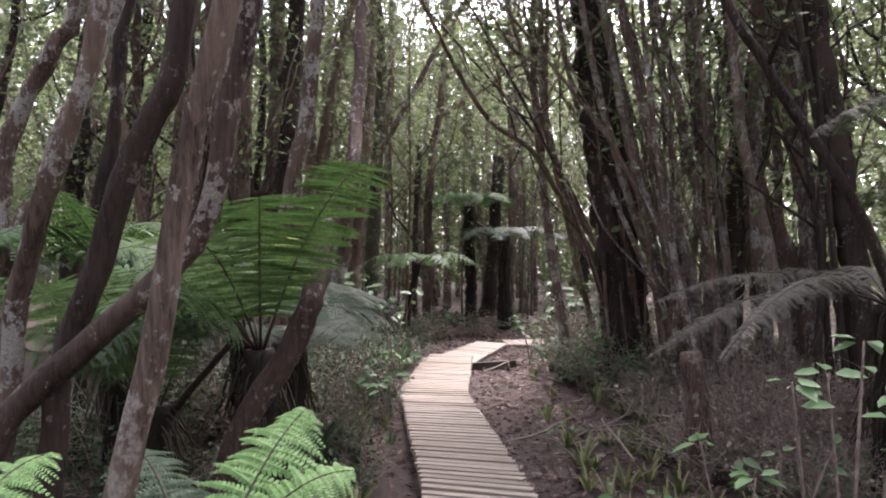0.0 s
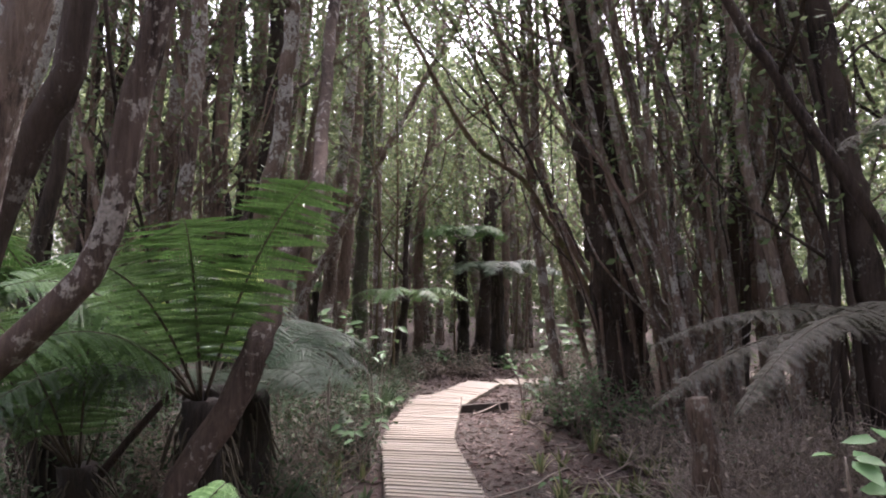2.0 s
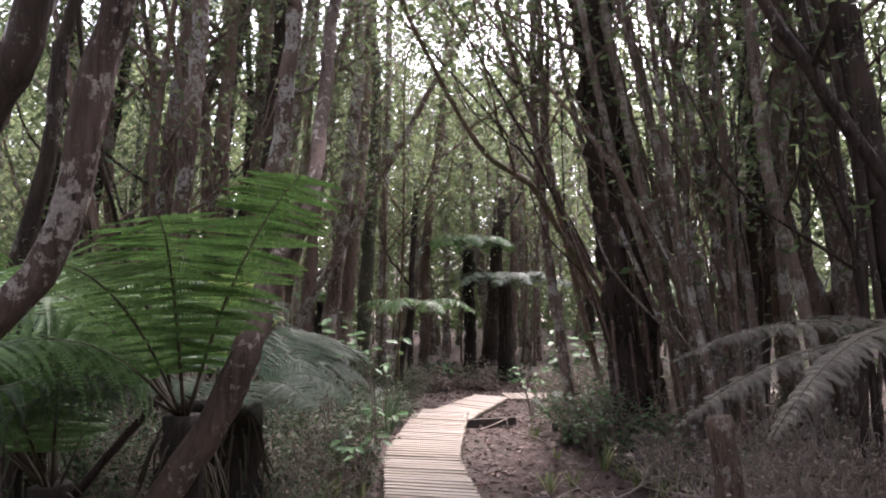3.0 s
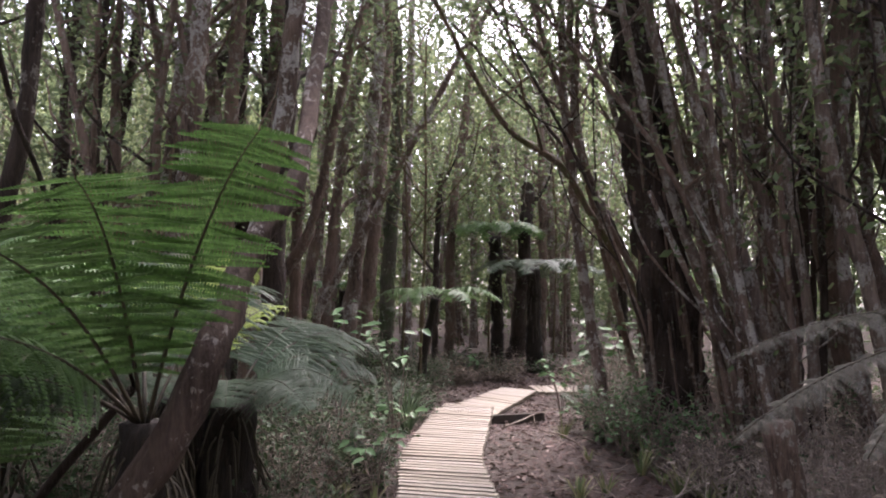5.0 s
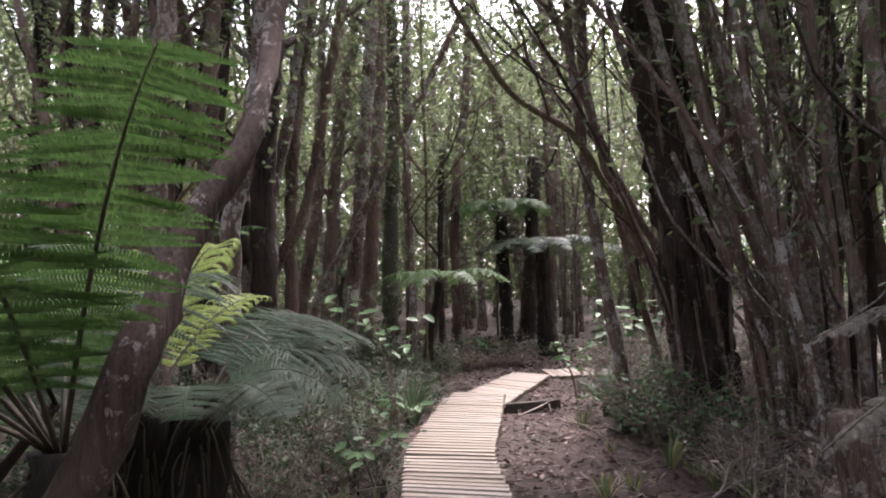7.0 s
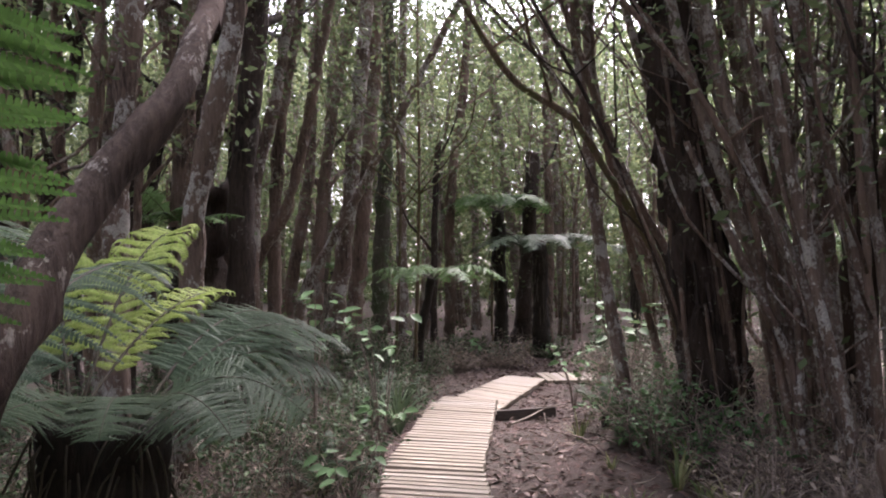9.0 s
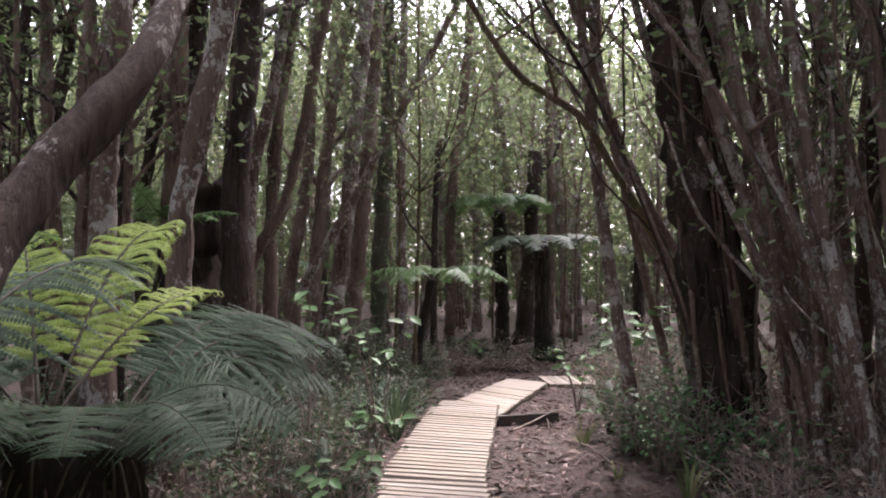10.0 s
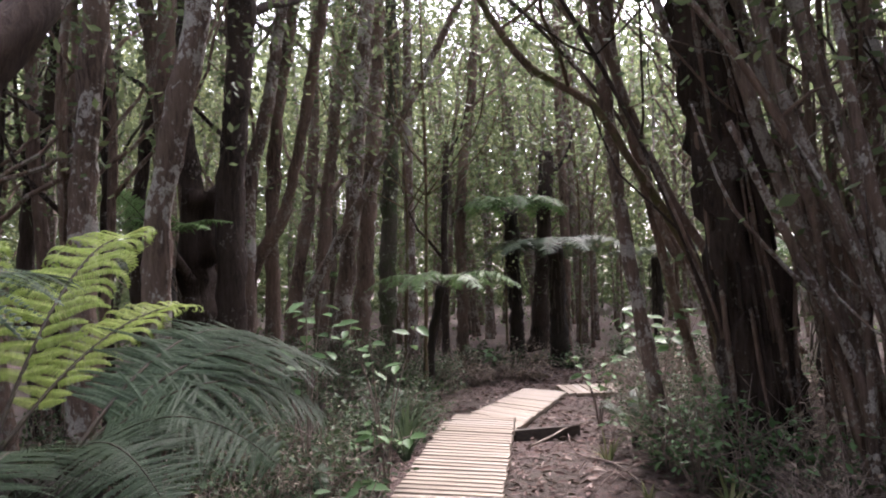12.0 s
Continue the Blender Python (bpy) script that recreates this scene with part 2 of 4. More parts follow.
def blades(base, way, normal, length, width, fold=0.25, droop=0.2):
    """Oval leaves folded along the midrib: base, way and normal are one row a leaf."""
    n = len(base)
    way = unit(way)
    side = unit(np.cross(way, normal))
    nor = np.cross(side, way)
    L, W = np.reshape(length, (-1, 1)), np.reshape(width, (-1, 1))
    L, W = np.broadcast_to(L, (n, 1)), np.broadcast_to(W, (n, 1))

    def at(u, w):
        return base + way * L * u + side * W * w + nor * (abs(w) * W * fold - droop * L * u * u)
    v = np.stack([at(0, 0), at(0.3, 0.45), at(0.7, 0.36), at(1, 0), at(0.7, -0.36), at(0.3, -0.45)], 1).reshape(-1, 3)
    k = np.arange(n)[:, None] * 6
    f = np.concatenate([k + np.array([[0, 3, 2, 1]]), k + np.array([[0, 5, 4, 3]])])
    return v, f


def rise(x, y):
    """Height of the forest floor."""
    near = np.clip((np.abs(np.asarray(x) - 0.3) - 0.5) / 1.5, 0, 1)
    return 0.05 * near * (np.sin(1.3 * x + 0.4 * y) + np.sin(0.9 * y - 0.7 * x + 1.0)) + 0.015 * np.sin(5.1 * x + 3.3 * y)


# ---- forest floor ----
def floor_lines(a, b, dense):
    inner = np.arange(a, b + dense, dense)
    grow = np.cumsum(dense * 1.35 ** np.arange(1, 22))
    return np.concatenate([a - grow[::-1], inner, b + grow])


gx, gy = floor_lines(-9, 9, 0.2), floor_lines(-4, 24, 0.2)
X, Y = np.meshgrid(gx, gy, indexing="ij")
fade = np.clip(1.4 - np.hypot(X, Y - 8) / 60, 0, 1)
Z = rise(X, Y) * fade
idx = np.arange(X.size).reshape(X.shape)
quads = np.stack([idx[:-1, :-1], idx[1:, :-1], idx[1:, 1:], idx[:-1, 1:]], -1).reshape(-1, 4)
ground = part("ground", quick_mesh("ground", np.stack([X, Y, Z], -1).reshape(-1, 3), quads, True), SOIL)
tagged(ground, "reddish brown forest floor of soil and leaf litter", "ground", kind="structure")


# ---- trees ----
def leafy(points, count, spread, size, rng):
    c = points[rng.integers(0, len(points), count)] + rng.normal(0, 1, (count, 3)) * np.array([spread, spread, spread * 0.7])
    ln = size * rng.uniform(0.6, 1.4, count)
    return diamonds(c, ln, ln * rng.uniform(0.35, 0.55, count), rng)


def tree(label, points, r, bark, top=9.0, limbs=5, leaves=1500, seed=1, base=None, dead=False, taper=0.45, leaf=CANOPY, flare=1.5, sides=10, crown=1.5, size=0.078, limb_from=0.42, slim=0.0, knots=0.2):
    """A forest tree whose trunk follows a few points, with limbs and a leafy crown above."""
    rng = np.random.default_rng(seed)
    if label == LEAN:
        r, flare = r * 0.88, 1.15
    p = [np.array(q, dtype=float) for q in points]
    if base is None:
        step = p[0] - p[1]
        run = min(1.0, p[0][2] / max(0.2, abs(step[2])))
        base = (p[0][0] + 0.6 * step[0] * run, p[0][1] + rng.uniform(-0.05, 0.05), 0)
    low = np.array([base[0], base[1], float(rise(base[0], base[1])) - 0.12])
    if p[0][2] - low[2] > 0.3:
        p = [low, low * 0.45 + p[0] * 0.55 + np.array([rng.normal(0, 0.02), 0, 0])] + p
    if not dead:
        way = p[-1] - p[-2]
        way = way / max(0.2, abs(way[2]))
        h = top - p[-1][2]
        if h > 0.5:
            wob = rng.normal(0, 0.12, 4)
            p = p + [p[-1] + way * h * 0.45 * np.array([0.8, 0.8, 1]) + np.array([wob[0], wob[1], 0]), p[-1] + way * h * np.array([0.6, 0.6, 1]) + np.array([wob[2], wob[3], 0])]
    line = spline(p, 0.11)
    line[1:-1] += rng.normal(0, r * 0.07, (len(line) - 2, 3))
    s = np.linspace(0, 1, len(line))
    height = line[:, 2] - line[0, 2]
    rad = r * (1 - (1 - taper) * s ** 1.3) * 1.06 + r * (flare - 1) * np.exp(-height / 0.22)
    rad = rad * (1 - slim * np.clip((height - 1.3) / 1.0, 0, 1))
    ob = thing("tree", label, "tree", "forest trees", low)
    off = line - low
    part("trunk", quick_mesh("trunk", *tube(off, rad, sides, knots, rng), True), bark, ob)
    ends = [off[-6:]]
    for i in range(limbs):
        k = int(len(off) * rng.uniform(limb_from, 0.95))
        o = off[k]
        a = rng.uniform(0, 2 * np.pi)
        ln = rng.uniform(0.9, 2.4)
        tip = o + np.array([np.cos(a) * ln * 0.6, np.sin(a) * ln * 0.6, ln * rng.uniform(0.5, 1.0)])
        mid = (o + tip) / 2 + np.array([np.cos(a), np.sin(a), -0.3]) * 0.12 * ln
        lm = spline([o, mid, tip], 0.2)
        lm[1:-1] += rng.normal(0, 0.012, (len(lm) - 2, 3))
        part("limb", quick_mesh("limb", *tube(lm, np.linspace(rad[k] * 0.5, 0.008, len(lm)), 6, 0.1, rng), True), bark, ob)
        ends.append(lm[len(lm) // 2:])
    if leaves and not dead:
        pts = np.vstack(ends)
        pts = pts[pts[:, 2] > min(3.0, top * 0.25)] if (pts[:, 2] > 3.4).any() else pts
        part("crown", quick_mesh("crown", *leafy(pts, int(leaves * crown), 0.5, size, rng)), leaf, ob)
    return ob


SPOT, GREY = "slender forest tree with pale lichen spots on brown bark", "slender forest tree with flaking grey-brown bark"
DARK, LEAN = "forest tree with dark shaded fibrous bark", "leaning stem of a multi-trunked forest tree"

tree(SPOT, [(-0.64, 1.96, 1.04), (-0.55, 1.96, 1.35), (-0.50, 1.96, 1.62), (-0.45, 1.96, 1.88), (-0.37, 1.96, 2.17)], 0.033, BARK_LEAN, seed=1, top=7.0, base=(-0.82, 1.98))
tree("forest tree with a low sweeping mossy brown stem", [(-1.49, 2.90, 1.03), (-1.24, 2.90, 1.24), (-0.93, 2.90, 1.52), (-0.75, 2.90, 1.76), (-0.68, 2.90, 2.17), (-0.60, 2.90, 2.52)], 0.048, BARK_SCAR, seed=2, top=7.5, base=(-2.1, 2.9), flare=1.2)
tree(DARK, [(-1.33, 2.95, 1.19), (-1.19, 2.95, 1.56), (-1.10, 2.95, 1.86), (-0.97, 2.95, 2.13), (-0.85, 2.95, 2.54)], 0.048, BARK_DARK, seed=3, top=7.5, base=(-1.6, 2.95))
tree(SPOT, [(-2.90, 5.00, 1.56), (-2.64, 5.00, 2.12), (-2.43, 5.00, 2.57), (-2.13, 5.00, 3.33)], 0.064, BARK_SPOT, seed=4, base=(-3.2, 5.0))
tree(DARK, [(-2.64, 5.60, 1.76), (-2.46, 5.60, 2.53), (-2.39, 5.60, 3.30), (-2.32, 5.60, 3.55)], 0.055, BARK_DARK, seed=5)
tree(SPOT, [(-3.60, 6.00, 2.20), (-3.41, 6.00, 2.84), (-3.07, 6.00, 3.44), (-2.93, 6.00, 3.71)], 0.077, BARK_SPOT, seed=6)
tree(SPOT, [(-2.49, 7.80, 2.22), (-2.40, 7.80, 3.16), (-2.33, 7.80, 4.07), (-2.30, 7.80, 4.59)], 0.097, BARK_SPOT, seed=7)
tree(GREY, [(-2.54, 9.00, 2.46), (-2.47, 9.00, 3.91), (-2.41, 9.00, 5.13)], 0.096, BARK, seed=8)
tree("slender tree with pale lichen-grey bark", [(-1.48, 6.90, 1.99), (-1.25, 6.90, 2.99), (-1.21, 6.90, 3.53), (-1.15, 6.90, 4.01)], 0.071, BARK_SPOT, seed=9)
tree(DARK, [(-2.16, 9.50, 2.52), (-2.00, 9.50, 3.94), (-1.95, 9.50, 4.98)], 0.133, BARK_DARK, seed=11)
tree(SPOT, [(-3.05, 8.60, 1.86), (-2.99, 8.60, 2.75), (-2.92, 8.60, 3.34), (-2.87, 8.60, 3.89)], 0.097, BARK_SPOT, seed=12, top=8.5)
tree(GREY, [(-4.00, 9.50, 1.93), (-4.07, 9.50, 3.00), (-4.09, 9.50, 4.36)], 0.064, BARK, seed=13)
tree(GREY, [(-3.42, 9.00, 1.93), (-3.36, 9.00, 3.10), (-3.32, 9.00, 4.09)], 0.050, BARK, seed=14)
tree(GREY, [(-2.86, 9.60, 2.14), (-2.83, 9.60, 2.84), (-2.93, 9.60, 3.65), (-3.00, 9.60, 4.31)], 0.081, BARK, seed=15)
tree(DARK, [(-2.85, 10.20, 1.78), (-2.88, 10.20, 2.77), (-2.95, 10.20, 3.19), (-2.83, 10.20, 4.54)], 0.122, BARK_DARK, seed=16, flare=1.8)
tree("stout forest tree with dark knotted base", [(-2.73, 10.60, 1.48), (-2.58, 10.60, 2.94), (-2.49, 10.60, 4.67)], 0.135, BARK, seed=17, flare=2.2)
tree(SPOT, [(-2.58, 10.90, 1.22), (-2.52, 10.90, 2.67), (-2.27, 10.90, 3.61), (-2.07, 10.90, 4.76)], 0.085, BARK_SPOT, seed=18)
tree(GREY, [(-2.49, 11.50, 2.27), (-2.39, 11.50, 3.43), (-2.21, 11.50, 4.45), (-2.12, 11.50, 5.00)], 0.086, BARK, seed=19)
tree(GREY, [(-2.61, 11.20, 1.73), (-2.21, 11.20, 2.43), (-1.94, 11.20, 3.53), (-1.66, 11.20, 4.84)], 0.076, BARK, seed=20)
tree("thin pale stem leaning far over between trunks", [(-2.40, 12.60, 1.35), (-1.78, 12.60, 2.39), (-1.07, 12.60, 3.65), (-0.53, 12.60, 4.62), (-0.16, 12.60, 5.29)], 0.067, BARK_SPOT, seed=21, top=7.0, base=(-2.7, 12.6), leaves=600, limbs=2)
tree(SPOT, [(-2.04, 13.00, 1.08), (-1.79, 13.00, 2.90), (-1.62, 13.00, 4.59), (-1.51, 13.00, 5.56)], 0.125, BARK_SPOT, seed=22, top=10)
tree(GREY, [(-1.87, 13.50, 1.05), (-1.60, 13.50, 3.63), (-1.45, 13.50, 5.76)], 0.123, BARK, seed=23, top=10)
tree("straight trunk clad in dark green moss", [(-1.59, 14.10, 1.18), (-1.45, 14.10, 3.30), (-1.36, 14.10, 4.81), (-1.35, 14.10, 5.99)], 0.130, BARK_MOSS, seed=24, top=10)
tree("dead snapped dark trunk without crown", [(-0.83, 15.50, 0.90), (-0.78, 15.50, 2.48), (-0.68, 15.50, 3.97)], 0.064, BARK_DARK, seed=25, dead=True, limbs=2, taper=0.8)
tree("broad dark snapped trunk with shaggy bark", [(0.82, 17.00, 0.10), (0.99, 17.00, 1.95), (1.15, 17.00, 3.93)], 0.149, BARK_DARK, seed=26, dead=True, limbs=2, taper=0.85)
tree(GREY, [(-0.57, 16.00, 0.45), (-0.50, 16.00, 3.02), (-0.20, 16.00, 5.08), (-0.08, 16.00, 6.66)], 0.102, BARK, seed=27)
tree(GREY, [(1.34, 17.50, 0.03), (1.46, 17.50, 2.28), (1.47, 17.50, 4.80)], 0.103, BARK, seed=28)
tree(GREY, [(-3.37, 15.00, 1.22), (-3.00, 15.00, 3.23), (-2.88, 15.00, 5.29), (-2.78, 15.00, 6.48)], 0.113, BARK, seed=29)
tree("thin lichen-spotted tree with leafy foot beside litter", [(1.47, 9.10, 0.36), (1.39, 9.10, 0.99), (1.25, 9.10, 1.90), (1.19, 9.10, 2.82), (1.12, 9.10, 3.76)], 0.056, BARK_SPOT, seed=30, top=8, base=(1.56, 9.15), flare=1.8, limbs=4)
tree(LEAN, [(1.55, 9.30, 1.90), (1.48, 9.30, 2.28), (1.35, 9.30, 2.86), (1.29, 9.30, 3.44), (1.29, 9.30, 3.83)], 0.043, BARK, seed=31, base=(2.05, 9.5), top=7.5, leaves=800)
tree("bent mossy stem curving up from clump", [(2.00, 9.30, 0.90), (1.87, 9.30, 1.41), (1.60, 9.30, 1.89), (1.49, 9.30, 2.37), (1.30, 9.30, 3.20), (1.24, 9.30, 3.83)], 0.052, BARK_LEAN, seed=32, base=(2.1, 9.3), top=7.5, leaves=800)
old_trunk = tree("massive dark old trunk with shaggy fibrous bark", [(2.09, 8.60, 0.60), (1.99, 8.60, 1.50), (1.91, 8.60, 2.45), (1.83, 8.60, 3.50)], 0.222, BARK_DARK, seed=33, top=9, flare=1.25, taper=0.6, sides=30, limbs=3, base=(2.15, 8.65), knots=0.35)
tree(LEAN, [(2.10, 8.80, 1.15), (1.52, 8.80, 2.20), (1.11, 8.80, 3.41), (0.75, 8.80, 4.71)], 0.044, BARK, seed=44, base=(2.4, 8.8), top=6.5, limbs=6, leaves=700)
tree(LEAN, [(2.18, 8.60, 1.40), (1.74, 8.60, 2.73), (1.46, 8.60, 3.73), (1.30, 8.60, 4.87)], 0.045, BARK_SPOT, seed=45, base=(2.45, 8.6), top=7, limbs=5, leaves=700)
tree(LEAN, [(3.21, 9.00, 1.13), (3.14, 9.00, 2.71), (3.03, 9.00, 4.01), (3.04, 9.00, 5.01)], 0.083, BARK_SPOT, seed=47, leaves=800)
tree(GREY, [(3.62, 8.60, 1.21), (3.51, 8.60, 2.16), (3.73, 8.60, 2.95), (3.84, 8.60, 4.18), (3.75, 8.60, 4.81)], 0.103, BARK, seed=48, flare=1.3, leaves=800)
tree(LEAN, [(3.64, 7.60, 1.10), (3.37, 7.60, 1.82), (3.21, 7.60, 2.24), (3.19, 7.60, 2.76)], 0.121, BARK, seed=49, top=5.5, limbs=3, leaves=800)
tree(GREY, [(4.07, 8.20, 1.17), (4.02, 8.20, 2.29), (3.84, 8.20, 3.16), (4.02, 8.20, 4.63)], 0.115, BARK, seed=50, leaves=800)
tree(DARK, [(3.59, 9.50, 1.10), (3.76, 9.50, 2.78), (3.72, 9.50, 4.16), (3.69, 9.50, 5.22)], 0.102, BARK_DARK, seed=51, leaves=800)
tree("dark crooked stem leaning over the path side", [(2.54, 4.40, 1.49), (2.36, 4.40, 1.91), (2.05, 4.40, 2.40), (1.86, 4.40, 2.73), (1.69, 4.40, 3.02)], 0.036, BARK_DARK, seed=52, base=(3.1, 4.4), top=5.5, limbs=4, leaves=700)
tree("dead dark column of a rotten trunk", [(-2.88, 8.70, 1.94), (-2.85, 8.70, 2.63), (-2.85, 8.70, 3.23)], 0.052, BARK_DARK, seed=54, dead=True, limbs=2, taper=0.8)
tree("broad black rotting stump behind ferns", [(-2.74, 10.00, 1.39), (-2.71, 10.00, 1.94), (-2.64, 10.00, 2.50)], 0.215, BARK_DARK, seed=55, dead=True, limbs=2, taper=0.75, sides=18, knots=0.4)
tree(DARK, [(3.60, 6.50, 1.01), (3.52, 6.50, 1.89), (3.39, 6.50, 2.77), (3.26, 6.50, 3.76)], 0.109, BARK_DARK, seed=56, leaves=800)
tree(SPOT, [(3.71, 7.50, 0.92), (3.67, 7.50, 1.94), (3.53, 7.50, 3.26), (3.49, 7.50, 4.12)], 0.104, BARK_SPOT, seed=57, leaves=800)
tree("forest tree with scarred trunk bent low at its foot", [(-0.97, 4.02, 0.76), (-0.81, 4.02, 0.98), (-0.71, 4.02, 1.14), (-0.63, 4.03, 1.34), (-0.61, 4.13, 1.48), (-0.61, 4.24, 1.63), (-0.57, 4.36, 1.78), (-0.51, 4.46, 1.92), (-0.475, 4.57, 2.07), (-0.49, 4.75, 2.3), (-0.51, 4.93, 2.54)], 0.064, BARK_SCAR, 8.5, 5, 1500, 91, (-1.35, 4.06), taper=0.7, flare=1.3, sides=14, slim=0.4)
tree("dead dark stem leaning low between fern trunks", [(-1.75, 4.42, 0.42), (-1.4, 4.4, 0.84), (-1.1, 4.4, 1.18)], 0.022, BARK_DARK, seed=94, dead=True, limbs=1, base=(-2.1, 4.42), taper=0.7)
tree("leaning lichen-spotted stem beside near trunks", [(-1.9, 3.6, 1.5), (-1.6, 3.5, 2.2), (-1.42, 3.5, 2.9)], 0.05, BARK_SPOT, 8.0, 4, 900, 93, (-2.2, 3.7))

strip = np.random.default_rng(78)
for i in range(46):
    a, z, ln = strip.uniform(-2.9, 0.2), strip.uniform(0.0, 3.0), strip.uniform(0.5, 1.4)
    out = 0.235 - 0.016 * z

    def skin(h, r):
        return (-0.06 - 0.094 * (h - 0.6) + math.cos(a) * r, -0.05 + math.sin(a) * r, h)
    line = spline([skin(z, out + 0.03), skin(z + ln * 0.5, out + strip.uniform(0.0, 0.03)), skin(z + ln, out - 0.02)], 0.12)
    part("bark_strip", quick_mesh("bark_strip", *tube(line, np.linspace(0.012, 0.02, len(line)) * strip.uniform(0.6, 1.6), 6, 0.4, strip), True), (BARK_DARK, BARK_DARK, FIBRE, BARK)[i % 4], old_trunk)
tree("dead snapped leaning stem of forest clump", [(2.29, 7.6, 0.88), (2.06, 7.6, 1.42), (1.85, 7.6, 1.92), (1.66, 7.6, 2.38)], 0.03, BARK_SPOT, seed=34, dead=True, limbs=1, taper=0.7)
tree(LEAN, [(2.28, 7.7, 1.18), (1.95, 7.7, 2.07), (1.76, 7.7, 2.78), (1.6, 7.7, 3.4)], 0.05, BARK_LEAN, seed=35, top=8, limbs=4, leaves=450)
tree(LEAN, [(2.56, 7.6, 1.18), (2.37, 7.6, 1.98), (2.18, 7.6, 2.64), (2.02, 7.6, 3.34)], 0.06, BARK_LEAN, seed=36, top=8.5, limbs=4, leaves=450)
tree(LEAN, [(2.75, 7.6, 1.33), (2.6, 7.6, 2.16), (2.48, 7.6, 2.74), (2.39, 7.6, 3.32)], 0.055, BARK_SPOT, seed=37, top=8.5, limbs=4, leaves=450)
tree(LEAN, [(2.88, 7.5, 1.17), (2.81, 7.5, 1.96), (2.73, 7.5, 2.62), (2.64, 7.5, 3.31)], 0.05, BARK_LEAN, seed=38, top=8.5, limbs=4, leaves=450)
tree(LEAN, [(2.48, 7.5, 0.96), (2.22, 7.5, 1.72), (1.98, 7.5, 2.34), (1.82, 7.5, 3.04)], 0.048, BARK_LEAN, seed=39, top=8, limbs=4, leaves=450)
tree("thin mossy stem arching far out of forest clump", [(1.79, 9.0, 1.54), (1.33, 9.0, 2.41), (1.05, 9.0, 2.87), (0.59, 9.0, 3.21), (0.26, 9.0, 3.68)], 0.038, BARK_WARM, seed=43, base=(2.15, 9.0), top=6.5, limbs=7, leaves=900)
tree(LEAN, [(2.3, 6.9, 0.7), (2.15, 6.9, 1.5), (2.02, 6.9, 2.3), (1.95, 6.9, 3.0)], 0.032, BARK_SPOT, seed=41, top=8, limbs=4, leaves=450)
tree(LEAN, [(3.1, 6.8, 0.8), (2.95, 6.8, 1.7), (2.78, 6.8, 2.4), (2.7, 6.8, 3.1)], 0.06, BARK_LEAN, seed=42, top=8, limbs=4, leaves=450)
tree(LEAN, [(2.75, 8.4, 0.8), (2.4, 8.4, 2.0), (2.1, 8.4, 3.0), (1.9, 8.4, 4.0)], 0.055, BARK_LEAN, seed=46, top=8, limbs=4, leaves=450)
tree(LEAN, [(2.9, 8.8, 0.8), (2.66, 8.8, 2.0), (2.45, 8.8, 3.0), (2.3, 8.8, 4.0)], 0.06, BARK_SPOT, seed=58, top=8, limbs=4, leaves=450)
for k, (x, y, r) in enumerate(((-5.35, 10.1, 0.07), (-4.85, 10.6, 0.09), (-4.45, 9.3, 0.05), (-3.75, 10.9, 0.08), (-6.1, 11.2, 0.1), (-5.6, 8.8, 0.06), (-3.35, 11.8, 0.07), (-6.6, 9.4, 0.08), (4.4, 7.0, 0.08), (5.0, 7.7, 0.1), (4.75, 5.9, 0.07), (5.6, 8.6, 0.09), (5.5, 6.6, 0.09))):
    tree(DARK, [(x, y, 0.5), (x + 0.12 * (-1) ** k, y, 2.2), (x + 0.3, y, 4.4)], r, BARK_DARK, 8.5, 7, 1300, 880 + k, (x, y), limb_from=0.3)
for k, (x, y, h) in enumerate(((-0.75, 11.9, 5.4), (-1.15, 12.9, 5.8), (0.2, 18.2, 6.8), (1.7, 17.9, 6.6))):
    tree("young forest tree with thin stem and light leafy sprays", [(x, y, 0.4), (x + 0.1, y, h * 0.5), (x + 0.15 * (-1) ** k, y, h)], 0.024, BARK_WARM, h + 0.6, 12, 800, 870 + k, (x, y), sides=6, limb_from=0.35, size=0.085)

clump = np.random.default_rng(77)
for k in range(20):
    a, h = clump.uniform(-0.7, 0.3), clump.uniform(4.2, 6.2)
    b = (clump.uniform(1.9, 3.3), clump.uniform(7.6, 10.0))
    run = math.tan(a) * h * 0.75
    tree("thin leaning stem of a multi-trunked forest clump", [(b[0] + run * 0.12, b[1], h * 0.25), (b[0] + run * 0.38 + clump.normal(0, 0.13), b[1] + clump.normal(0, 0.2), h * 0.55), (b[0] + run, b[1] + clump.normal(0, 0.2), h)], clump.uniform(0.014, 0.032), (BARK, BARK_SPOT, BARK_DARK)[k % 3], h + 0.4, 5, 160, 700 + k, b, sides=6, limb_from=0.3)
for k in range(30):
    x, y = (clump.uniform(3.2, 6.0), clump.uniform(4.5, 12)) if k % 3 else (clump.uniform(-6, -2.6), clump.uniform(6.5, 13))
    h = clump.uniform(4, 7)
    tree(GREY, [(x, y, 0.4), (x + clump.normal(-0.1, 0.25), y, h * 0.5), (x + clump.normal(-0.2, 0.5), y + clump.normal(0, 0.3), h)], clump.uniform(0.02, 0.05), (BARK, BARK_SPOT, BARK_DARK)[k % 3], h + 1.5, 7, 600, 760 + k, (x, y), sides=6, limb_from=0.25)
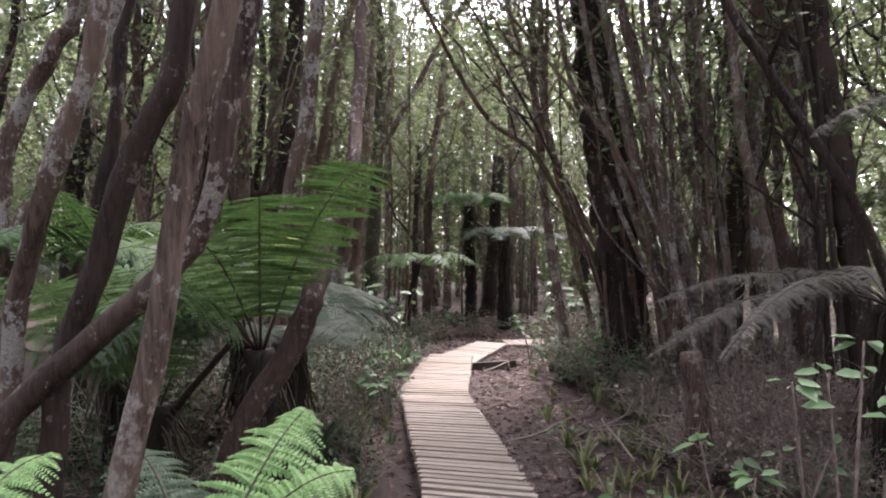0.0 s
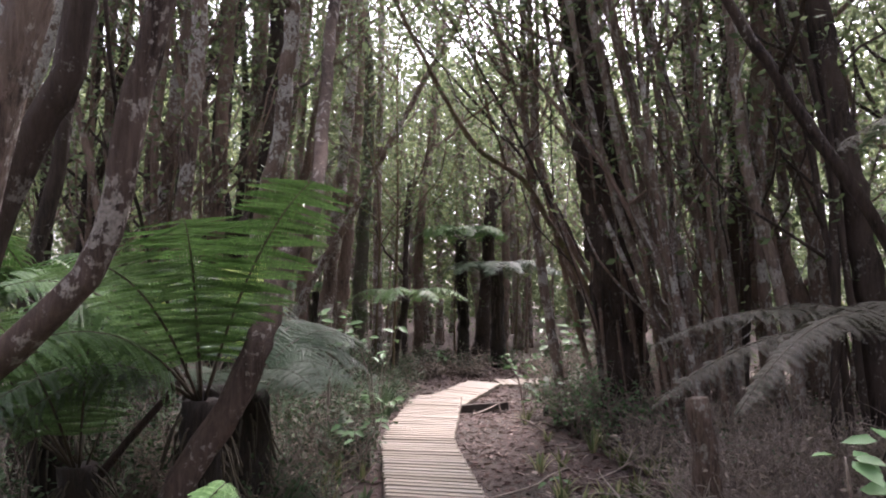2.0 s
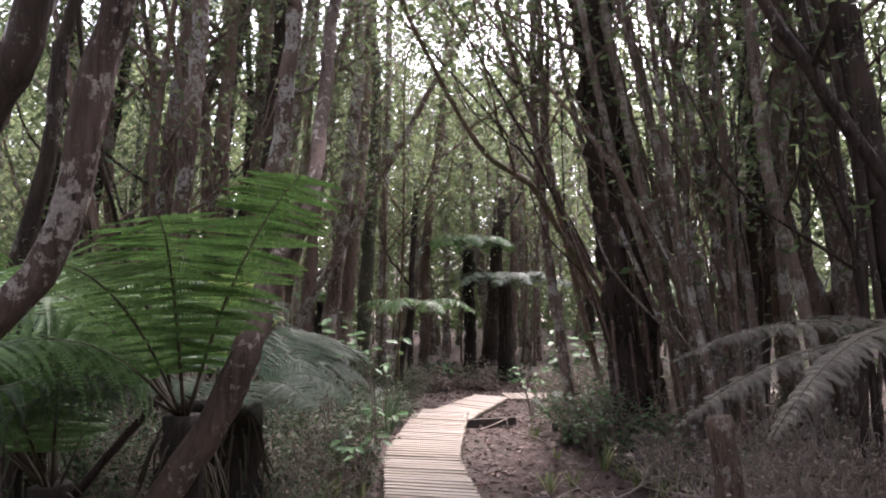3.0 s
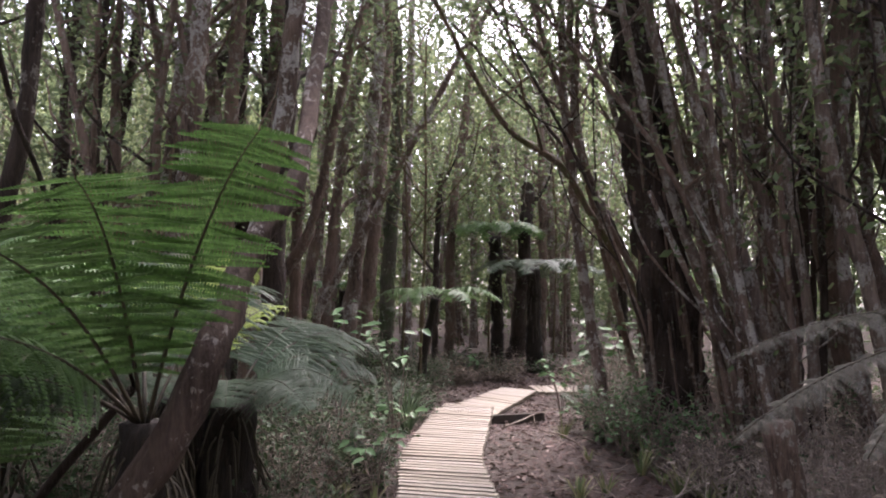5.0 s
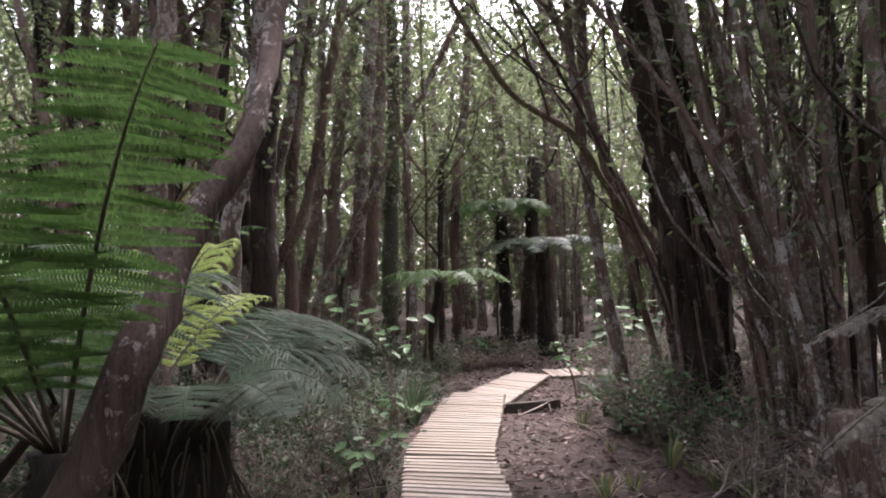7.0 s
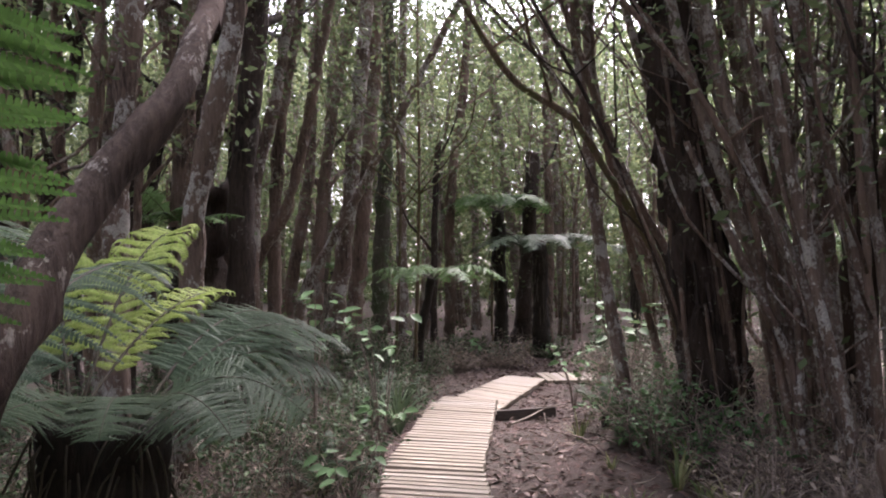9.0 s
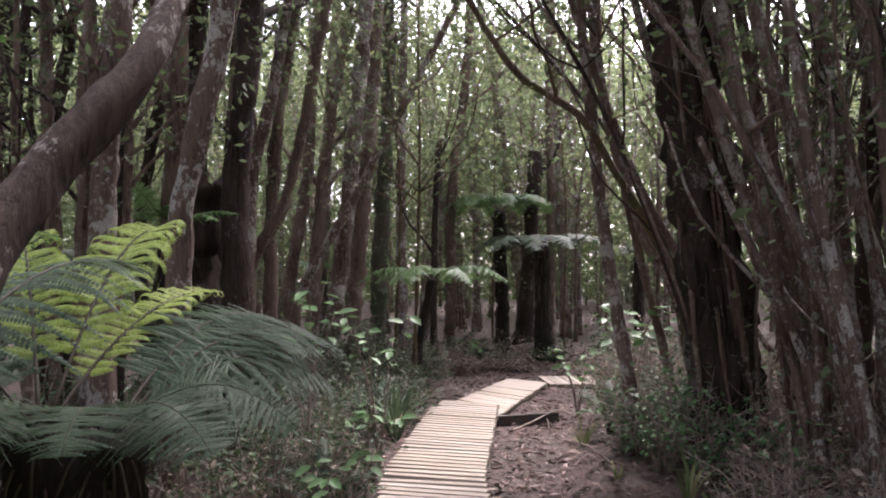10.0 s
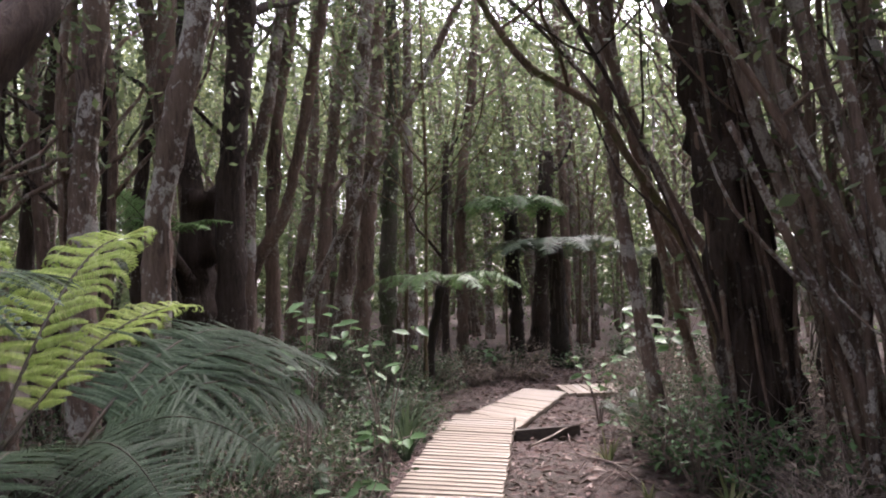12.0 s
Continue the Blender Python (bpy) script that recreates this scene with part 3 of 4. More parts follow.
for k in range(7):
    b = (clump.uniform(2.15, 2.75), clump.uniform(6.9, 8.3))
    h, run = clump.uniform(3.2, 5.2), clump.uniform(-1.3, -0.15)
    tree("thin crooked stem in a leaning forest clump", [(b[0] + run * 0.1, b[1], h * 0.2), (b[0] + run * 0.45 + clump.normal(0, 0.1), b[1] + clump.normal(0, 0.15), h * 0.55), (b[0] + run, b[1] + clump.normal(0, 0.25), h)], clump.uniform(0.012, 0.03), (BARK, BARK_SPOT)[k % 2], h + 1.0, 6, 120, 800 + k, b, sides=6, limb_from=0.2)


def slender(seed, bark, height, r, leaves):
    """A young straight tree for the woods behind, with thin rising limbs."""
    rng = np.random.default_rng(seed)
    lean = rng.normal(0, 0.5, 2)
    pts = [(0, 0, 0.05), (lean[0] * 0.15 + rng.normal(0, 0.08), lean[1] * 0.15, height * 0.3), (lean[0] * 0.5, lean[1] * 0.5 + rng.normal(0, 0.12), height * 0.62), (lean[0], lean[1], height)]
    return tree("slender far tree with brown bark and thin crown, lightened for distance", pts, r, bark, height, 13, leaves, seed, (0, 0), False, 0.3, CANOPY_FAR_LIT, 1.4, 6, 2.3, 0.1, 0.2)


# Lighter stem bark in place of dark bark: distance haze put into the colour.
patterns = [slender(300 + i, bark, h, r, n) for i, (bark, h, r, n) in enumerate((
    (BARK_LEAN, 9.5, 0.07, 1500), (BARK, 11, 0.11, 1700), (BARK_LEAN, 8, 0.045, 1100), (BARK_SPOT, 10.5, 0.09, 1600), (BARK_MOSS, 9, 0.06, 1400), (BARK_LEAN, 12, 0.13, 1800)))]
spots = []
wood = np.random.default_rng(11)
for _ in range(6000):
    if len(spots) >= 128:
        break
    # Those at y below 0 are unseen, added behind to close off light.
    x, y = wood.uniform(-17, 17), wood.uniform(-7, 25)
    if y < 14 and abs(x - 0.3) < (4.6 if y > -1 else 1.5) + 0.1 * max(y - 4, 0):
        continue
    if 11 < y < 14.2 and 0.5 < x < 8 or y < 17.8 and -1.0 < x < 2.2:
        continue
    if all((x - a) ** 2 + (y - b) ** 2 > 0.55 for a, b in spots):
        spots.append((x, y))
for i, (x, y) in enumerate(spots):
    m = pose(x, y, float(rise(x, y)) - 0.1 if y < 24 else -0.1, wood.normal(0, 3), wood.normal(0, 3), wood.uniform(0, 360)) @ Matrix.Diagonal((*([wood.uniform(0.8, 1.25)] * 2), wood.uniform(0.85, 1.2), 1))
    if i < len(patterns):
        patterns[i].matrix_basis = m
    else:
        copy_thing(patterns[i % len(patterns)], m)


# The lighter first bark again gives thin distant trunks a hazy tone.
thin = [slender(340 + i, (BARK_LEAN, BARK, BARK_SPOT)[i], 8.5 + i, 0.032 + 0.007 * i, 220) for i in range(3)]
for i in range(46):
    x, y = wood.uniform(-6, 6.5), 17.6 + 12 * wood.random() ** 1.2
    m = pose(x, y, -0.1, wood.normal(0, 2.5), wood.normal(0, 2.5), wood.uniform(0, 360)) @ Matrix.Diagonal((*([wood.uniform(0.8, 1.3)] * 2), wood.uniform(0.85, 1.2), 1))
    if i < 3:
        thin[i].matrix_basis = m
    else:
        copy_thing(thin[i % 3], m)


# ---- distant woods ----
def far_woods():
    rng = np.random.default_rng(21)
    pieces = []
    n = 150000
    a, d = rng.uniform(0, 2 * np.pi, n), rng.uniform(33, 48, n)
    h = 16 * rng.random(n) ** 1.12
    c = np.stack([d * np.cos(a), 8 + d * np.sin(a), h], -1)
    clump = np.sin(a * 37) + np.sin(a * 61 + h * 0.8) + np.sin(h * 1.1 + a * 23)
    c = c[(clump > -1.55) | (h < 3)]
    pieces.append(diamonds(c, rng.uniform(0.4, 0.9, len(c)), rng.uniform(0.3, 0.55, len(c)), rng, 0.3))
    me = quick_mesh("far_woods", *joined(pieces))
    tagged(part("far_woods", me, CANOPY_FAR_LIT), "far woods closing the view, green lightened as if backlit", "woods", kind="stuff")


far_woods()


def far_trees():
    """The trees past those one could count: trunks in one mesh, crowns in another."""
    rng = np.random.default_rng(29)
    stems, tops = [], []
    for i in range(110):
        x, y, h = rng.uniform(-22, 22), rng.uniform(25, 38), rng.uniform(8, 12)
        if i % 4 == 0:
            x, y = rng.choice([-1, 1]) * rng.uniform(17, 26), rng.uniform(-14, 25)
        line = spline([(x, y, -0.1), (x + rng.normal(0, 0.2), y, h * 0.4), (x + rng.normal(0, 0.5), y, h)], 0.8)
        stems.append(tube(line, np.linspace(1, 0.3, len(line)) * rng.uniform(0.05, 0.13), 6))
        tops.append(line[line[:, 2] > 2.2][rng.integers(0, (line[:, 2] > 2.2).sum(), 2300)] + rng.normal(0, 1, (2300, 3)) * np.array([0.9, 0.9, 0.7]))
    # Deep trunks all take the lighter stem bark, its tone standing for haze.
    tagged(part("far_trunks", quick_mesh("far_trunks", *joined(stems), True), BARK_LEAN), "many thin trunks deep in the woods, bark lightened as haze", "trees", kind="stuff")
    c = np.vstack(tops)
    ln = rng.uniform(0.1, 0.22, len(c))
    tagged(part("far_crowns", quick_mesh("far_crowns", *diamonds(c, ln, ln * 0.5, rng)), CANOPY_FAR_LIT), "crowns deep in the woods, green lightened as if backlit", "foliage", kind="stuff")


far_trees()


def understorey():
    """Leafy sprays between the trunks, in clumps at all heights, thinner towards the path."""
    rng = np.random.default_rng(23)
    hubs = []
    for _ in range(520):
        x, y = rng.uniform(-18, 18), rng.uniform(14.5, 36)
        z = rng.uniform(0.5, 3.0) if rng.random() < 0.45 else rng.uniform(2.5, 9.0)
        if y < 18 and -1.2 < x < 7 and z < 3.2:
            continue
        hubs.append((x, y, z))
    for _ in range(240):
        s = rng.choice([-1, 1])
        hubs.append((s * rng.uniform(4.8, 14), rng.uniform(-4, 14), rng.uniform(0.4, 6.5)))
    hubs = np.array(hubs)
    n = 230000
    pick = rng.integers(0, len(hubs), n)
    c = hubs[pick] + rng.normal(0, 1, (n, 3)) * np.array([0.75, 0.75, 0.55])
    c[:, 2] = np.abs(c[:, 2]) + 0.05
    ln = rng.uniform(0.06, 0.14, n)
    tagged(part("undergrowth", quick_mesh("undergrowth", *diamonds(c, ln, ln * 0.5, rng)), CANOPY_MID), "soft green leafy undergrowth between the far trunks", "undergrowth", kind="stuff")


understorey()


# ---- ferns ----
def frond_mesh(p0, p1, p2, width, pairs=26, leaflets=12, droop=0.25, normal=(0, 0, 1), start=0.16, sweep=0.08, seed=0, fill=0.66, coil=0.0, sag=0.2, blunt=0.45, level=None):
    """A feather-shaped frond along a bent stalk, with leaflets on every side rib. Returns blade and stalk."""
    rng = np.random.default_rng(seed)
    p0, p1, p2 = (np.array(p, dtype=float) for p in (p0, p1, p2))

    def on(t):
        t = np.reshape(t, (-1, 1))
        return (1 - t) ** 2 * p0 + 2 * t * (1 - t) * p1 + t * t * p2

    def dirn(t):
        t = np.reshape(t, (-1, 1))
        return unit(2 * (1 - t) * (p1 - p0) + 2 * t * (p2 - p1))
    s = start + (1 - start) * (np.arange(pairs) + 0.5) / pairs
    org, tan = on(s), dirn(s)
    side = unit(np.cross(tan, np.broadcast_to(np.array(normal, dtype=float), tan.shape)))
    if level is not None:
        side = unit(np.array(level, dtype=float) + 0.25 * side)
    nor = unit(np.cross(side, tan))
    q = (s - start) / (1 - start)
    prof = np.minimum(1, 0.5 + 1.6 * q) * np.clip(1 - q, 0, 1) ** blunt * 1.08
    vs = []
    step = np.linalg.norm(p2 - p0) * (1 - start) / pairs
    for sgn in (-1, 1):
        ln = width * prof * rng.uniform(0.82, 1.1, pairs)
        d = unit(side * sgn + tan * (sweep + rng.normal(0, 0.09, (pairs, 1))) + nor * rng.normal(0.05, 0.1, (pairs, 1)))
        u = (np.arange(leaflets) + 0.5) / leaflets
        dr = droop * rng.uniform(0.4, 1.7, (pairs, 1, 1))
        U, Ln = u[None, :, None], ln[:, None, None]
        if coil:
            bend = 0.18 - coil * np.clip(1.4 * q - 0.1, 0.05, 1)[:, None, None] * np.clip((U - 0.45) / 0.55, 0, 1) ** 1.7
            along = d[:, None] * np.cos(bend) + nor[:, None] * np.sin(bend) * 0.4 + np.array([0, 0, 0.75]) * np.sin(bend)
            pos = org[:, None] + np.cumsum(along, axis=1) * Ln / leaflets
            along = unit(along)
        else:
            pos = org[:, None] + d[:, None] * U * Ln - nor[:, None] * dr * U ** 2 * Ln - np.array([0, 0, 1.0]) * sag * U ** 2 * Ln
            along = unit(d[:, None] - nor[:, None] * dr * 2 * U)
        lat = unit(np.cross(along, np.broadcast_to(nor[:, None], along.shape)))
        half = step * fill * (1 - 0.8 * U ** 2.2) * np.ones_like(Ln)
        w = Ln / leaflets * (0.47 if coil else 0.52)
        for g in (-1, 1):
            tip = pos + lat * g * half + along * half * 0.35 - nor[:, None] * half * 0.25
            vs.append(np.stack([pos - along * w, tip - along * w * 0.75, tip + along * w * 0.35, pos + along * w * 0.95], 2).reshape(-1, 3))
    v = np.vstack(vs)
    f = np.arange(len(v)).reshape(-1, 4)
    t = np.linspace(0, 1, 14)
    L = np.linalg.norm(p2 - p0)
    stalk = tube(on(t), np.linspace(0.008, 0.0016, 14) * (0.5 + 0.5 * L), 5)
    return quick_mesh("frond", v, f), quick_mesh("stalk", *stalk, True)


def fern(label, crown, fronds, mat, trunk_r=0.09, seed=0, lean=(0, 0), group="ferns", pairs=26, leaflets=12, fill=0.66):
    """A tree fern: a fibrous trunk under the crown and fronds given by tip, rise of the bend, half width and material."""
    rng = np.random.default_rng(seed)
    cx, cy, cz = crown
    g = float(rise(cx + lean[0], cy + lean[1]))
    ob = thing("tree_fern", label, "fern", group, (cx + lean[0], cy + lean[1], g))
    o = np.array([cx + lean[0], cy + lean[1], g])
    c = np.array(crown) - o
    line = spline([(0, 0, -0.1), c * np.array([0.4, 0.4, 0.5]), c], 0.06)
    part("trunk", quick_mesh("trunk", *tube(line, np.linspace(trunk_r * 1.25, trunk_r, len(line)), 12, 0.3, rng), True), FIBRE, ob, "dark fibrous trunk")
    if trunk_r >= 0.08:
        skirt = []
        for a in rng.uniform(0, 2 * np.pi, 64):
            top, ln = rng.uniform(0.45, 1.0), rng.uniform(0.15, 0.4)
            out = np.array([math.cos(a), math.sin(a), 0.0])
            p = c * top + out * trunk_r * 0.8
            fall = np.array([0, 0, -min(ln, max(p[2] - 0.02, 0.05))])
            skirt.append(tube(spline([p, p + out * 0.06 + fall * 0.25, p + out * rng.uniform(0.03, 0.17) + fall], 0.06), 0.006, 4))
        part("dead_stalk", quick_mesh("dead_stalk", *joined(skirt), True), RACHIS, ob, "dry brown hanging stalk stubs")
    for i, fr in enumerate(fronds):
        tip, bend, width = np.array(fr[0]) - o, fr[1], fr[2]
        m = fr[3] if len(fr) > 3 else mat
        nrm = fr[4] if len(fr) > 4 else (0, 0, 1)
        dr = fr[5] if len(fr) > 5 else 0.25
        flat = unit((tip - c) * np.array([1, 1, 0.0]))
        p0 = c + flat * trunk_r * 0.4
        p1 = (p0 + tip) / 2 + np.array([0, 0, bend])
        level = fr[6] if len(fr) > 6 else None
        young = m is FERN_YOUNG
        blade, stalk = frond_mesh(p0, p1, tip, width, 21 if young else pairs, 26 if young else leaflets, dr, nrm, seed=seed * 50 + i, fill=0.52 if young else fill, coil=4.4 if young else 0.0, sweep=0.1 if level is None else 0.0, sag=0.06 if level or dr < 0.15 else 0.22 if m is FERN_GREY else 0.2, blunt=0.13 if level else 0.45, level=level)
        b = part("frond", blade, m, ob)
        part("stalk", stalk, RACHIS, b)
    return ob


def around(crown, count, reach, up, bend, width, rng, mat=None, arc=(0, 360)):
    """Fronds set round a crown."""
    out = []
    for i in range(count):
        a = radians(arc[0] + (arc[1] - arc[0]) * (i + rng.uniform(0.1, 0.9)) / count)
        rr = reach * rng.uniform(0.8, 1.15)
        tip = (crown[0] + math.cos(a) * rr, crown[1] + math.sin(a) * rr, max(0.15, crown[2] + up * rng.uniform(0.6, 1.3)))
        f = [tip, bend * rng.uniform(0.8, 1.2), width * rng.uniform(0.85, 1.1)]
        out.append(tuple(f + ([mat] if mat else [])))
    return out


fr = np.random.default_rng(41)
ACROSS, FACING = (0.97, 0.22, 0.0), (0.3, -0.95, 0.25)
crown = (-0.95, 4.2, 1.08)
fern("large green tree fern with upright fronds beside bent trunk", crown, [
    ((-0.29, 3.53, 2.0), 0.29, 0.24, FERN, FACING, 0.05, (0.97, 0.25, 0.02)),
    ((-0.7, 3.34, 1.84), 0.3, 0.3, FERN, FACING, 0.08, ACROSS),
    ((-1.05, 3.3, 1.7), 0.32, 0.3, FERN_MID, FACING, 0.1, (0.99, 0.05, 0.02)),
    ((-1.42, 3.45, 1.62), 0.4, 0.36, FERN_MID, (-0.1, -0.8, 0.6), 0.3),
    ((-1.3, 3.2, 1.36), 0.4, 0.34, FERN_MID, (-0.1, -0.7, 0.7), 0.3),
    ((-1.75, 3.95, 1.45), 0.45, 0.34, FERN_MID, (-0.1, -0.6, 0.7), 0.3),
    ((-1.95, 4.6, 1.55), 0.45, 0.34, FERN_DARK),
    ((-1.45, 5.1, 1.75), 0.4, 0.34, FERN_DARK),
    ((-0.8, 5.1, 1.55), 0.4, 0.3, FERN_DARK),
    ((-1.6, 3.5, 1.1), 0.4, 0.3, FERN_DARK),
    ((-1.75, 3.9, 0.95), 0.4, 0.3, FERN_DARK)], FERN, 0.085, 1, pairs=34, leaflets=22, fill=0.58)
crown = (-1.6, 4.32, 0.75)
fern("tree fern with brown stalks and feathery green fronds", crown, [
    ((-1.3, 3.85, 1.42), 0.2, 0.26, FERN_MID, FACING, 0.15, ACROSS),
    ((-1.62, 3.65, 1.5), 0.25, 0.28, FERN_MID, FACING, 0.15, ACROSS),
    ((-2.0, 3.75, 1.45), 0.3, 0.28, FERN_MID, FACING, 0.15, ACROSS),
    ((-2.4, 4.1, 1.5), 0.4, 0.3),
    ((-1.15, 4.5, 1.3), 0.35, 0.26)] + around(crown, 5, 0.85, 0.45, 0.35, 0.26, fr, FERN_MID, (80, 250)), FERN_MID, 0.09, 2, pairs=24, leaflets=18, fill=0.5)
crown = (-2.15, 5.0, 1.5)
fern("tall tree fern with dark green spreading fronds", crown, [
    ((-1.5, 4.25, 1.75), 0.3, 0.3), ((-2.35, 4.05, 1.7), 0.35, 0.3), ((-2.3, 4.3, 2.0), 0.3, 0.28), ((-3.0, 4.6, 1.6), 0.3, 0.3)] + around(crown, 5, 0.9, 0.15, 0.3, 0.3, fr), FERN, 0.08, 3, pairs=22, leaflets=10)
crown = (-0.66, 2.5, 0.55)
fern("low fern with bright pale green fronds by the boardwalk", crown, [
    ((-0.43, 2.98, 1.02), 0.14, 0.25, FERN_PALE, (0, -0.6, 0.8)),
    ((-0.22, 2.75, 0.86), 0.2, 0.2, FERN_PALE, (0, -0.4, 0.9)),
    ((-0.35, 2.35, 0.72), 0.22, 0.22, FERN_PALE),
    ((-1.05, 2.9, 0.9), 0.22, 0.22, FERN_DARK)] + around(crown, 4, 0.5, 0.15, 0.2, 0.2, fr, FERN_DARK, (90, 300)), FERN_PALE, 0.05, 4, pairs=20, leaflets=12)
crown = (-1.25, 2.0, 0.65)
fern("low fern with yellow-green fronds under near trunks", crown, [
    ((-0.72, 1.95, 0.93), 0.18, 0.2, FERN_PALE), ((-1.1, 2.5, 1.0), 0.2, 0.2, FERN_PALE), ((-1.75, 2.55, 1.28), 0.25, 0.24, FERN_PALE)] + around(crown, 4, 0.5, 0.1, 0.2, 0.2, fr, FERN, (100, 330)), FERN_PALE, 0.05, 5, pairs=20, leaflets=12)
SAG = (0.1, -0.3, 0.95)
crown = (-1.38, 5.48, 0.98)
fern("tree fern with bright young yellow-green fronds curled at tips", crown, [
    ((-1.39, 6.46, 1.78), 0.42, 0.25, FERN_YOUNG, (0.05, -0.95, 0.35), 0.1, (0.98, 0.1, 0.0)),
    ((-1.2, 6.62, 1.45), 0.28, 0.17, FERN_YOUNG, (0.3, -0.8, 0.5), 0.1, (0.98, 0.2, 0.0)),
    ((-1.98, 6.2, 1.72), 0.4, 0.24, FERN_YOUNG, (-0.1, -0.95, 0.4), 0.1, (0.98, 0.05, 0.0)),
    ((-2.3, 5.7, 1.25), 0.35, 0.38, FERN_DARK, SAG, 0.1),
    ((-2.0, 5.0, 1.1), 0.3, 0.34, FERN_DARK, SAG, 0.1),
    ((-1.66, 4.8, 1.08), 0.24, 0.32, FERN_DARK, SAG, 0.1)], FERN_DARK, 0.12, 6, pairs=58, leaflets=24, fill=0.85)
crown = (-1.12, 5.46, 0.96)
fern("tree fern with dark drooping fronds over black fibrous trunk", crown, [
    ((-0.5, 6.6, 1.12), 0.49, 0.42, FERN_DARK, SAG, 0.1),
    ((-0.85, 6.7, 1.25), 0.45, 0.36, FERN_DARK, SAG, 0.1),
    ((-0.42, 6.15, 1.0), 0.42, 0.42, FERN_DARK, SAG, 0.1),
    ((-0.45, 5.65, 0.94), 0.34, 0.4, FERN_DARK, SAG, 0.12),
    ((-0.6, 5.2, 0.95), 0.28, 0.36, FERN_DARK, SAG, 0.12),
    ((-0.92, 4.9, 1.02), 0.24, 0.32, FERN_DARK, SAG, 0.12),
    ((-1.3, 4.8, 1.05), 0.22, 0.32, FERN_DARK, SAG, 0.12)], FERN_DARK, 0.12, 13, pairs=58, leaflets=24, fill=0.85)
crown = (-2.58, 9.0, 2.0)
fern("small tree fern on dark trunk before stout tree", crown, [((-2.1, 8.9, 2.03), 0.14, 0.15, FERN_PALE), ((-2.85, 8.7, 2.38), 0.1, 0.18, FERN_PALE, (0.2, -0.8, 0.5)), ((-3.3, 9.2, 2.1), 0.15, 0.18)] + around(crown, 5, 0.55, 0.1, 0.15, 0.16, fr), FERN, 0.1, 7, pairs=18, leaflets=8)
crown = (0.4, 16.0, 2.68)
fern("tree fern with level crown among far trunks", crown, around(crown, 12, 1.2, 0.0, 0.5, 0.34, fr), FERN, 0.11, 8, pairs=20, leaflets=7)
crown = (1.1, 15.2, 2.02)
fern("tree fern with pale spreading fronds among far trunks", crown, around(crown, 12, 1.35, -0.15, 0.4, 0.34, fr, FERN_DARK), FERN_DARK, 0.12, 9, pairs=20, leaflets=7)
crown = (-0.55, 12.4, 1.45)
fern("slender tree fern leaning between trunks", crown, around(crown, 10, 0.9, -0.05, 0.4, 0.26, fr), FERN_MID, 0.06, 10, lean=(-0.3, 0.2), pairs=20, leaflets=8)
crown = (2.75, 4.65, 1.25)
fern("tree fern with faded grey-brown arching fronds", crown, [
    ((1.24, 4.45, 1.28), 0.38, 0.13, FERN_GREY, (0, 0, 1), 0.3),
    ((1.16, 4.2, 1.02), 0.42, 0.14, FERN_GREY, (0, 0, 1), 0.35),
    ((1.4, 3.78, 1.06), 0.55, 0.16, FERN_GREY, (0, 0, 1), 0.35)] + around(crown, 7, 1.2, 0.0, 0.4, 0.16, fr, FERN_GREY, (-70, 150)), FERN_GREY, 0.1, 11, pairs=44, leaflets=14, fill=0.75)
crown = (2.5, 3.6, 2.25)
fern("tall tree fern with shaded fronds hanging by path", crown, [((1.75, 3.6, 2.1), 0.22, 0.2, FERN_GREY), ((2.1, 2.9, 2.3), 0.2, 0.22, FERN_DARK)] + around(crown, 6, 0.9, 0.0, 0.3, 0.24, fr, FERN_DARK, (-90, 110)), FERN_DARK, 0.08, 12, pairs=22, leaflets=9)
for k, (x, y, z) in enumerate(((3.4, 10.6, 1.6), (-5.2, 11.5, 1.7), (4.3, 6.4, 1.9), (-4.6, 7.2, 1.4), (-2.9, 16.5, 1.6), (3.2, 17.5, 1.8))):
    fern("tree fern half hidden between dark trunks", (x, y, z), around((x, y, z), 9, 0.95, 0.1, 0.3, 0.26, fr, (FERN, FERN_DARK)[k % 2]), FERN, 0.09, 20 + k, pairs=20, leaflets=7)
for k, (x, y) in enumerate(((-0.95, 9.6), (-0.72, 10.2), (1.75, 9.0), (1.35, 9.6), (-0.75, 7.1), (-1.3, 11.6))):
    fern("small dark ground fern beside the boardwalk", (x, y, 0.12), around((x, y, 0.12), 8, 0.36, 0.28, 0.14, 0.07, fr, FERN_DARK), FERN_DARK, 0.03, 40 + k, pairs=16, leaflets=5)


